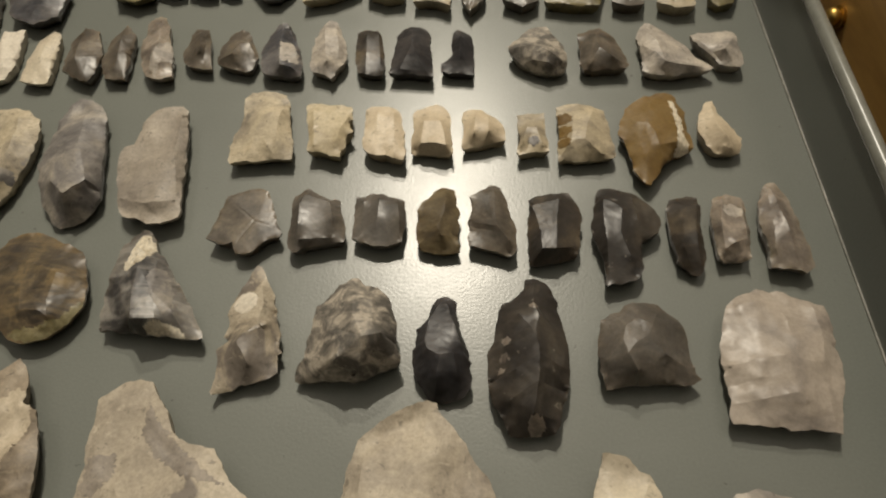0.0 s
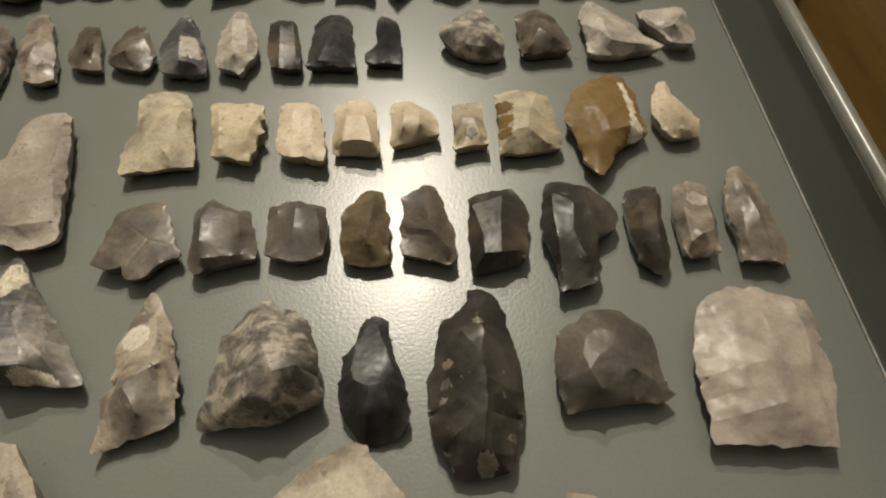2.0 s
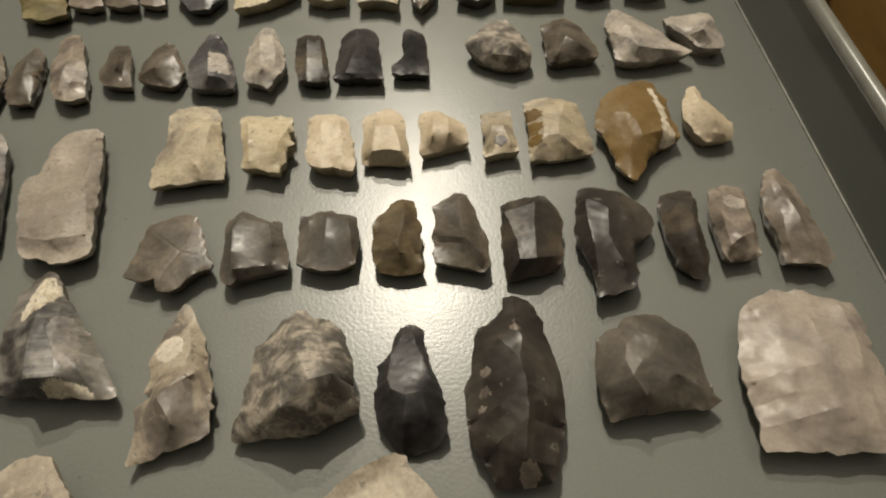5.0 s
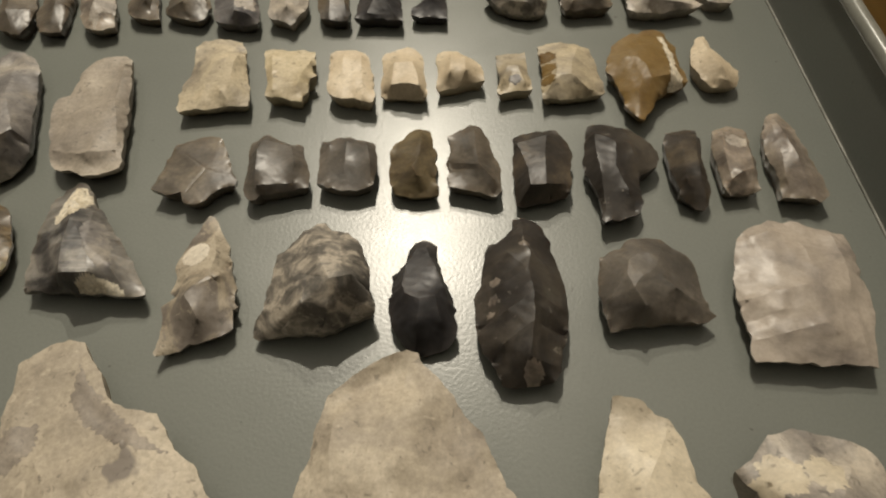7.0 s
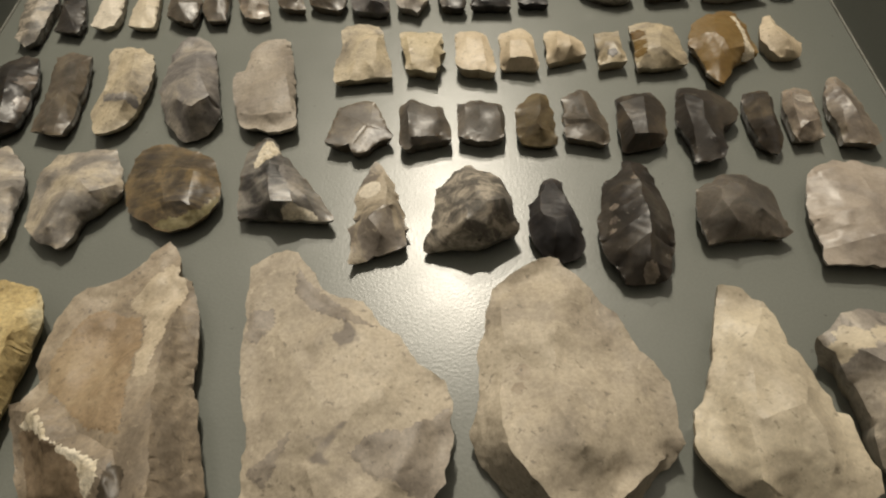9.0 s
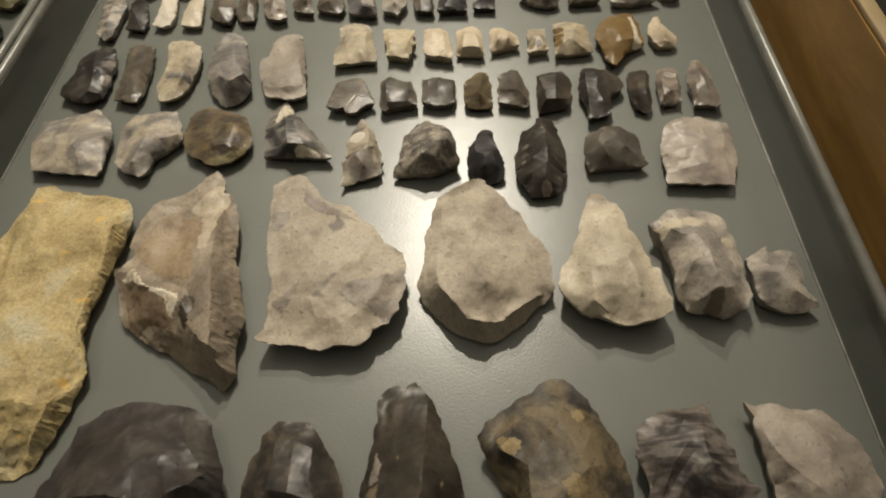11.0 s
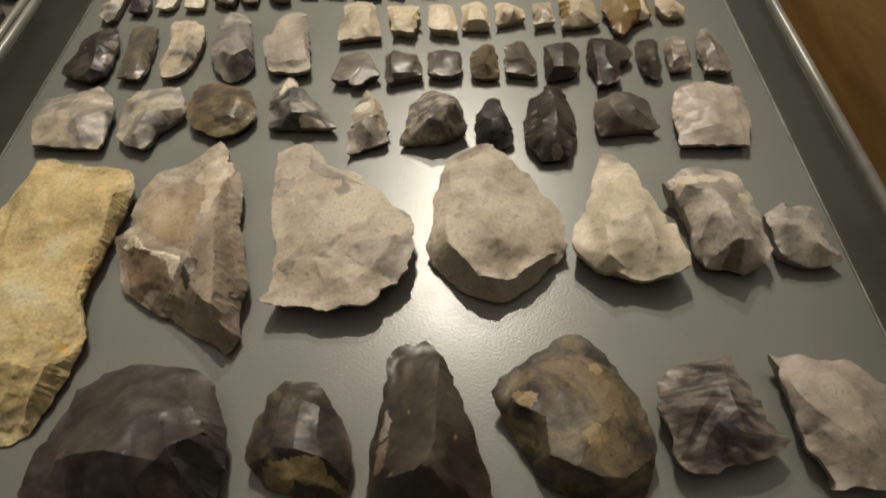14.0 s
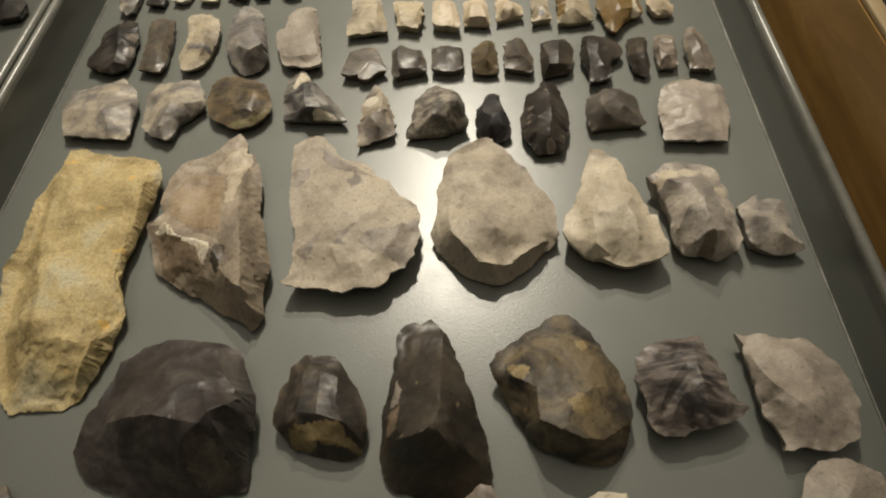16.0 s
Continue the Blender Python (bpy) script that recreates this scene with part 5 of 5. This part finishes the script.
stone("flint_flake", "grey-brown triangular flake with fine scars", GREYBROWN, (83, 195), 7, 12.8,
      [(-12, 12), (-7, 14), (-3, 16), (0, 17), (3, 13), (7, 8), (9, 1), (11, -6), (12, -12), (10, -15), (5, -15), (-2, -15), (-7, -16), (-11, -15), (-13, -11), (-12, -4), (-12, 2)],
      [[(-3, 10, 9.4), (-3, -5, 12.8), (-8, -14, 9.8)], [(-3, -5, 12.8), (3, -11, 12.2), (10, -13, 7.5)], [(2, 8, 9), (3, -11, 12.2)]],
      sag=0.85, group="row of small flints")
stone("flint_flake", "pale grey pointed flake lying sideways", GREYWHITE, (119, 195), 7, 12.8,
      [(-16, 14), (-12, 20), (-7, 17), (-2, 12), (3, 6), (8, -2), (11, -9), (18, -15), (16, -17), (8, -18), (-1, -20), (-9, -20), (-16, -18), (-18, -16), (-17, -9), (-17, -1), (-18, 8)],
      [[(-14, 12, 9.4), (-9, 0, 12), (-8, -16, 12.8), (-8, -19, 7.8)], [(-16, -1, 10), (-11, -9, 12.2), (-8, -16, 12.8)], [(-8, -16, 12.8), (4, -17, 10.8), (15, -16, 7.2)]],
      sag=0.85, group="row of small flints")
stone("flint_flake", "small pale grey pointed flake with a glossy facet", GREYWHITE, (141, 193), 7, 12.8,
      [(-12, 11), (-7, 13), (0, 13), (9, 14), (12, 11), (11, 4), (12, -3), (11, -11), (9, -13), (4, -13), (-1, -11), (-3, -5), (-7, 1), (-11, 7)],
      [[(-10, 8, 8), (-3, -3, 7.8), (1, -6, 12.8), (9, 7, 9)], [(1, -6, 12.8), (6, -12, 7.6)], [(-3, -3, 7.8), (0, -9, 6.5)]],
      sag=0.85, group="row of small flints")
# the farthest row
stone("flint_flake", "dull olive-grey flint flake with pale streaks", GREYWHITE, (-276, 251), 8, 12.8,
      [(-23, 28), (-7, 32), (10, 5), (17, -21), (8, -27), (-8, -15)], group="farthest row of flints")
stone("flint_flake", "large dark grey glossy flake", DARKBLUE, (-242, 252), 8, 12.8,
      [(-22, 28), (3, 31), (19, 4), (20, -21), (8, -28), (-9, -20), (-20, 4)], group="farthest row of flints")
stone("flint_flake", "olive-cream flint flake with a rounded end", OLIVE, (-192, 275), 8, 12.0,
      [(-21, 34), (-8, 41), (8, 18), (22, -28), (12, -33), (-1, -29), (-11, -5)], group="farthest row of flints")
stone("flint_tool", "light grey short blade", GREYWARM, (-168, 274), 7, 10.2,
      [(-12, 20), (-7, 30), (5, 14), (15, -21), (6, -23), (-4, -18)], group="farthest row of flints")
stone("flint_tool", "brown-grey short blade on the tray", GREYBROWN, (-147, 271), 7, 10.2,
      [(-12, 19), (-5, 26), (4, 14), (13, -20), (5, -21), (-5, -17)], group="farthest row of flints")
stone("flint_tool", "tiny grey blade on the tray", GREYWARM, (-130, 267), 6, 9.2,
      [(-9, 16), (-3, 20), (4, 11), (10, -15), (4, -17), (-4, -13)], group="farthest row of flints")
stone("flint_scraper", "round dark scraper with a pale rim", DARKBLUE, (-103, 265), 7, 11.8,
      [(-16, 18), (-5, 27), (10, 14), (15, -10), (8, -22), (-2, -22), (-12, -8)], group="farthest row of flints")
stone("flint_tool", "wide yellow-cream blade segment", SAND, (-67, 263), 8, 11.2,
      [(-18, 18), (-2, 24), (15, 13), (18, -11), (2, -21), (-14, -24)], group="farthest row of flints")
stone("flint_tool", "yellow-cream blade segment on the tray", SAND, (-34, 258), 8, 11.2,
      [(-12, 16), (-1, 20), (10, 13), (11, -17), (0, -18), (-11, -13)], group="farthest row of flints")
stone("flint_tool", "cream trapezoid blade segment", SAND_GREY, (-7, 252), 8, 11.2,
      [(-10, 18), (0, 21), (10, 14), (10, -20), (0, -15), (-11, -15)], group="farthest row of flints")
stone("flint_point", "narrow brown point with the tip towards the front", GREYBROWN, (16, 248), 7, 10.2,
      [(-7, 13), (1, 20), (7, 8), (6, -9), (-2, -20), (-7, -9)], group="farthest row of flints")
stone("flint_flake", "grey flake with a ridged front", GREY, (43, 247), 8, 11.2,
      [(-8, 13), (2, 17), (10, 8), (9, -12), (0, -17), (-11, -10)], group="farthest row of flints")
stone("flint_flake", "olive flake with a thin edge", OLIVE, (72, 244), 8, 11.2,
      [(-13, 15), (4, 17), (18, 7), (13, -15), (-3, -14), (-17, -10)], group="farthest row of flints")
stone("flint_flake", "grey-brown flake on the tray", GREYBROWN, (102, 242), 8, 10.4,
      [(-6, 10), (2, 14), (10, 8), (7, -12), (-3, -13), (-10, -9)], group="farthest row of flints")
stone("flint_flake", "yellow-grey flake on the tray", SAND_GREY, (128, 239), 8, 10.4,
      [(-7, 12), (4, 15), (11, 6), (8, -12), (-3, -13), (-12, -8)], group="farthest row of flints")
stone("flint_flake", "small olive flake on the tray", OLIVE, (154, 240), 7, 10.2,
      [(-5, 13), (5, 13), (9, 5), (3, -10), (-5, -12), (-10, -6)], group="farthest row of flints")
# the front row of large cores
stone("flint_core", "large dark grey round core with a stepped face", DARKGREY, (-163, -169), 11, 41,
      [(-30, 27), (-19, 35), (-8, 39), (-2, 39), (9, 37), (20, 36), (27, 33), (31, 31), (34, 27), (36, 22), (39, 16), (41, 11), (44, 6), (45, -4), (46, -11), (43, -12, 8), (44, -25, 4), (44, -36, 2), (23, -40, 2), (-12, -39, 2), (-34, -31, 2), (-45, -17, 4), (-42, -4, 8), (-36, 4), (-33, 13), (-31, 21)],
      [[(-23, -9, 20), (-7, -10, 30), (7, -11, 35), (19, -14, 38), (31, -17, 40), (34, -12, 41), (41, -8, 38), (42, 5, 19.8)], [(-10, 0, 24), (7, -11, 35)], [(11, 4, 30), (26, 1, 35), (34, -12, 41)], [(2, 17, 23), (11, 4, 30), (19, -14, 38)], [(16, 19, 23), (32, 2, 33)], [(21, 31, 16), (29, 15, 25), (40, 3, 30)], [(31, -17, 40), (20, -22, 32), (16, -31, 20)], [(42, -24, 15.2), (39, -31, 10)], [(34, -12, 41), (39, -20, 34), (41, -11, 22.8)], [(39, -20, 34), (42, -24, 17.5)], [(-18, 15, 18), (2, 17, 23), (16, 19, 23), (29, 15, 25)]],
      patches=[(GREYBROWN, "stained_patch", 30, -28, 9)], rough=1.1, sag=0.85, group="front row of large cores")
stone("flint_core", "dark brown facetted core with an ochre base band", BLACK_WARM, (-87, -166), 9, 21,
      [(-11, 26), (-4, 25), (2, 25), (5, 24), (8, 20), (11, 15), (14, 10), (17, 7), (18, 4), (21, -2), (22, -5), (23, -12), (22, -18, 6), (21, -22, 3), (19, -24, 3), (11, -26, 2), (2, -24, 2), (-6, -22, 3), (-14, -20, 4), (-15, -18, 6), (-18, -15, 7), (-21, -12, 9), (-23, -8), (-23, -4), (-22, 3), (-21, 9), (-18, 12), (-18, 19), (-14, 23)],
      [[(-10, 16, 13), (-9, 5, 16), (-9, -8, 19), (-13, -13, 17)], [(-1, 15, 14), (0, 4, 17), (1, -10, 21)], [(-9, -8, 19), (1, -10, 21), (14, -14, 21), (21, -19, 10.8)], [(8, 11, 14), (9, -6, 18), (14, -14, 21)], [(-13, -20, 5.2), (-1, -20, 13), (8, -21, 13), (16, -23, 9)], [(-10, 16, 13), (-1, 15, 14), (8, 11, 14)]],
      patches=[(OCHRE_PALE, "stained_patch", [(-14, -16), (-10, -13), (12, -13), (15, -19), (21, -22), (23, -25), (13, -22), (1, -20), (-7, -24), (-11, -23)])], rough=1.1, sag=0.85, group="front row of large cores")
stone("flint_core", "tall dark brown wedge-shaped core", DARKBROWN, (-32, -167), 10, 38,
      [(-19, 38), (-15, 41), (-10, 43), (-8, 42), (-3, 44), (1, 41), (5, 36), (8, 29), (10, 22), (14, 14), (17, 5), (19, -5), (22, -14), (24, -22), (25, -29), (26, -34, 4), (24, -41, 2), (10, -44, 2), (-5, -43, 2), (-18, -40, 2), (-24, -34, 3), (-26, -26, 5), (-26, -20, 7), (-25, -12), (-24, -2), (-23, 4), (-22, 10), (-21, 21), (-20, 30)],
      [[(4, 34, 13), (4, 16, 22), (4, 1, 28), (4, -12, 33), (1, -21, 37), (-4, -25, 38), (-15, -25, 30)], [(4, -12, 33), (8, -18, 33), (12, -26, 27), (21, -32, 14)], [(7, 3, 24), (8, -18, 33)], [(-16, -1, 20), (-15, -20, 27)], [(1, -21, 37), (6, -26, 35), (15, -34, 14)]],
      patches=[(GREY_TAN, "stained_patch", [(-18, 10), (-16, 3), (-16, -4), (-21, -5), (-20, 2)]), (RUST_DARK, "stained_patch", [(-21, -7), (-16, -6), (-16, -18), (-22, -20)])], rough=1.1, sag=0.85, group="front row of large cores")
stone("flint_core", "angular brown core stained with yellow ochre", OCHRE, (26, -160), 11, 27.1,
      [(-32, 9, 14), (-29, 13, 14), (-28, 17), (-21, 21), (-13, 27), (-6, 30), (-3, 34), (3, 37), (9, 37), (13, 34), (16, 30), (19, 26), (22, 20), (24, 15), (28, 8), (30, 2), (32, -5), (33, -12), (32, -19), (31, -23, 7), (29, -29, 4), (26, -34, 3), (19, -37, 3), (12, -37, 3), (2, -34, 3), (-7, -31, 3), (-12, -28, 4), (-15, -24, 4), (-19, -16, 4), (-23, -8, 5), (-27, -1, 7), (-30, 4, 10)],
      [[(-23, 2, 18.6), (-16, -3, 22), (-11, -7, 24.6), (-11, -13, 26.3), (-11, -23, 27.1), (-12, -27, 5.8)], [(-11, -23, 27.1), (-7, -25, 27.1), (-1, -29, 27.1), (8, -32, 25.4), (17, -31, 19.5), (30, -21, 11)], [(-11, -7, 24.6), (-4, 5, 22.9), (5, 16, 18.6), (14, 22, 14.4)], [(-1, 9, 21.2), (18, 9, 17.8), (11, -5, 22.9), (-4, -6, 25.4)], [(-1, -29, 27.1), (3, -19, 27.1), (14, -8, 23.8), (29, -5, 14.4)], [(-1, -29, 27.1), (-1, -32, 6.8)], [(17, -31, 19.5), (19, -36, 6)]],
      patches=[(OCHRE_PALE, "stained_patch", -17, 3, 4), (OCHRE_PALE, "stained_patch", -21, 6, 2.5), (OCHRE_PALE, "stained_patch", 13, 17, 3), (OCHRE_PALE, "stained_patch", 8, -16, 5)], rough=1.1, sag=0.85, group="front row of large cores")
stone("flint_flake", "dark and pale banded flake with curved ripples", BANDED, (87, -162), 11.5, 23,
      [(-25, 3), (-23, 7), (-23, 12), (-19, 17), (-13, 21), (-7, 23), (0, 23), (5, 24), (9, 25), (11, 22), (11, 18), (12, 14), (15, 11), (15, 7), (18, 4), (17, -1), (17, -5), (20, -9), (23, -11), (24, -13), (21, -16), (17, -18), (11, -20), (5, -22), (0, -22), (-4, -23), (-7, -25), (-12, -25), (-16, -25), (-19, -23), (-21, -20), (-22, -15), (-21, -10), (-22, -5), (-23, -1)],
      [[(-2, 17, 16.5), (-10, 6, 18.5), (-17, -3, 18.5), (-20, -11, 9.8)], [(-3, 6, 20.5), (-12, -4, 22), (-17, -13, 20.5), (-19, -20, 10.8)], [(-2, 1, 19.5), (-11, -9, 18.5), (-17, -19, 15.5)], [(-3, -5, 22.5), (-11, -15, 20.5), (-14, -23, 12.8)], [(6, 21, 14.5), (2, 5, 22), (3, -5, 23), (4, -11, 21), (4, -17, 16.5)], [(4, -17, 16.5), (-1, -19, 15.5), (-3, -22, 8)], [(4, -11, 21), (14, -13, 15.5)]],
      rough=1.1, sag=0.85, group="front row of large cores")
stone("flint_flake", "pinkish-beige flake with a long sloping ridge", ROSEGREY, (138, -165), 10, 19.5,
      [(-24, 29), (-20, 27), (-12, 28), (-1, 25), (9, 24), (14, 18), (20, 9), (23, -6), (17, -24), (4, -30), (-5, -28), (-16, -29), (-15, -26), (-16, -22), (-18, -17), (-21, -14), (-21, -8), (-22, -3), (-21, 3), (-21, 9), (-22, 15), (-21, 22)],
      [[(-20, 24, 9.8), (-19, 9, 13.5), (-16, -2, 19.5), (-7, -11, 19), (6, -22, 13)], [(-20, -7, 7.8), (-16, -8, 17), (-11, -13, 17), (-9, -23, 13)], [(-1, 18, 14), (6, 2, 16), (12, -7, 14)]],
      patches=[(TANGREY, "stained_patch", -15, -14, 6)], rough=1.1, sag=0.85, group="front row of large cores")
# pieces in front of the front row
stone("flint_flake", "grey flake with a pointed top", GREYWARM, (-10, -224), 8, 13.6,
      [(-16, 7), (-2, 19), (3, 18), (10, 8), (16, -14), (4, -22), (-17, -13)], group="flints at the front edge")
stone("flint_flake", "rounded beige flake on the tray", ROSEGREY, (140, -214), 8, 13.6,
      [(-12, 10), (-5, 16), (7, 17), (19, 10), (20, -4), (9, -21), (-20, -23), (-19, -4)], group="flints at the front edge")
stone("flint_flake", "pale cream small flake", CREAM, (43, -221), 7, 11.8,
      [(-9, 9), (-4, 12), (8, 11), (11, 0), (4, -15), (-12, -15)], group="flints at the front edge")
stone("flint_flake", "brownish small flake on the tray", GREYBROWN, (-235, -215), 7, 11.8,
      [(-13, 4), (-8, 12), (2, 14), (9, 3), (14, -16), (-4, -15)], group="flints at the front edge")
# the neighbouring tray
stone("flint_flake", "olive-brown flake in the neighbouring tray", OLIVE, (-390, 239), 8, 13.6,
      [(-20, 7), (-14, 29), (6, 22), (19, -11), (12, -25), (-3, -21)], group="flints in the neighbouring tray")
stone("flint_flake", "dark flake in the neighbouring tray", DARK, (-387, 188), 8, 12.8,
      [(-20, 8), (-9, 16), (6, 11), (14, -1), (13, -16), (-6, -21)], group="flints in the neighbouring tray")
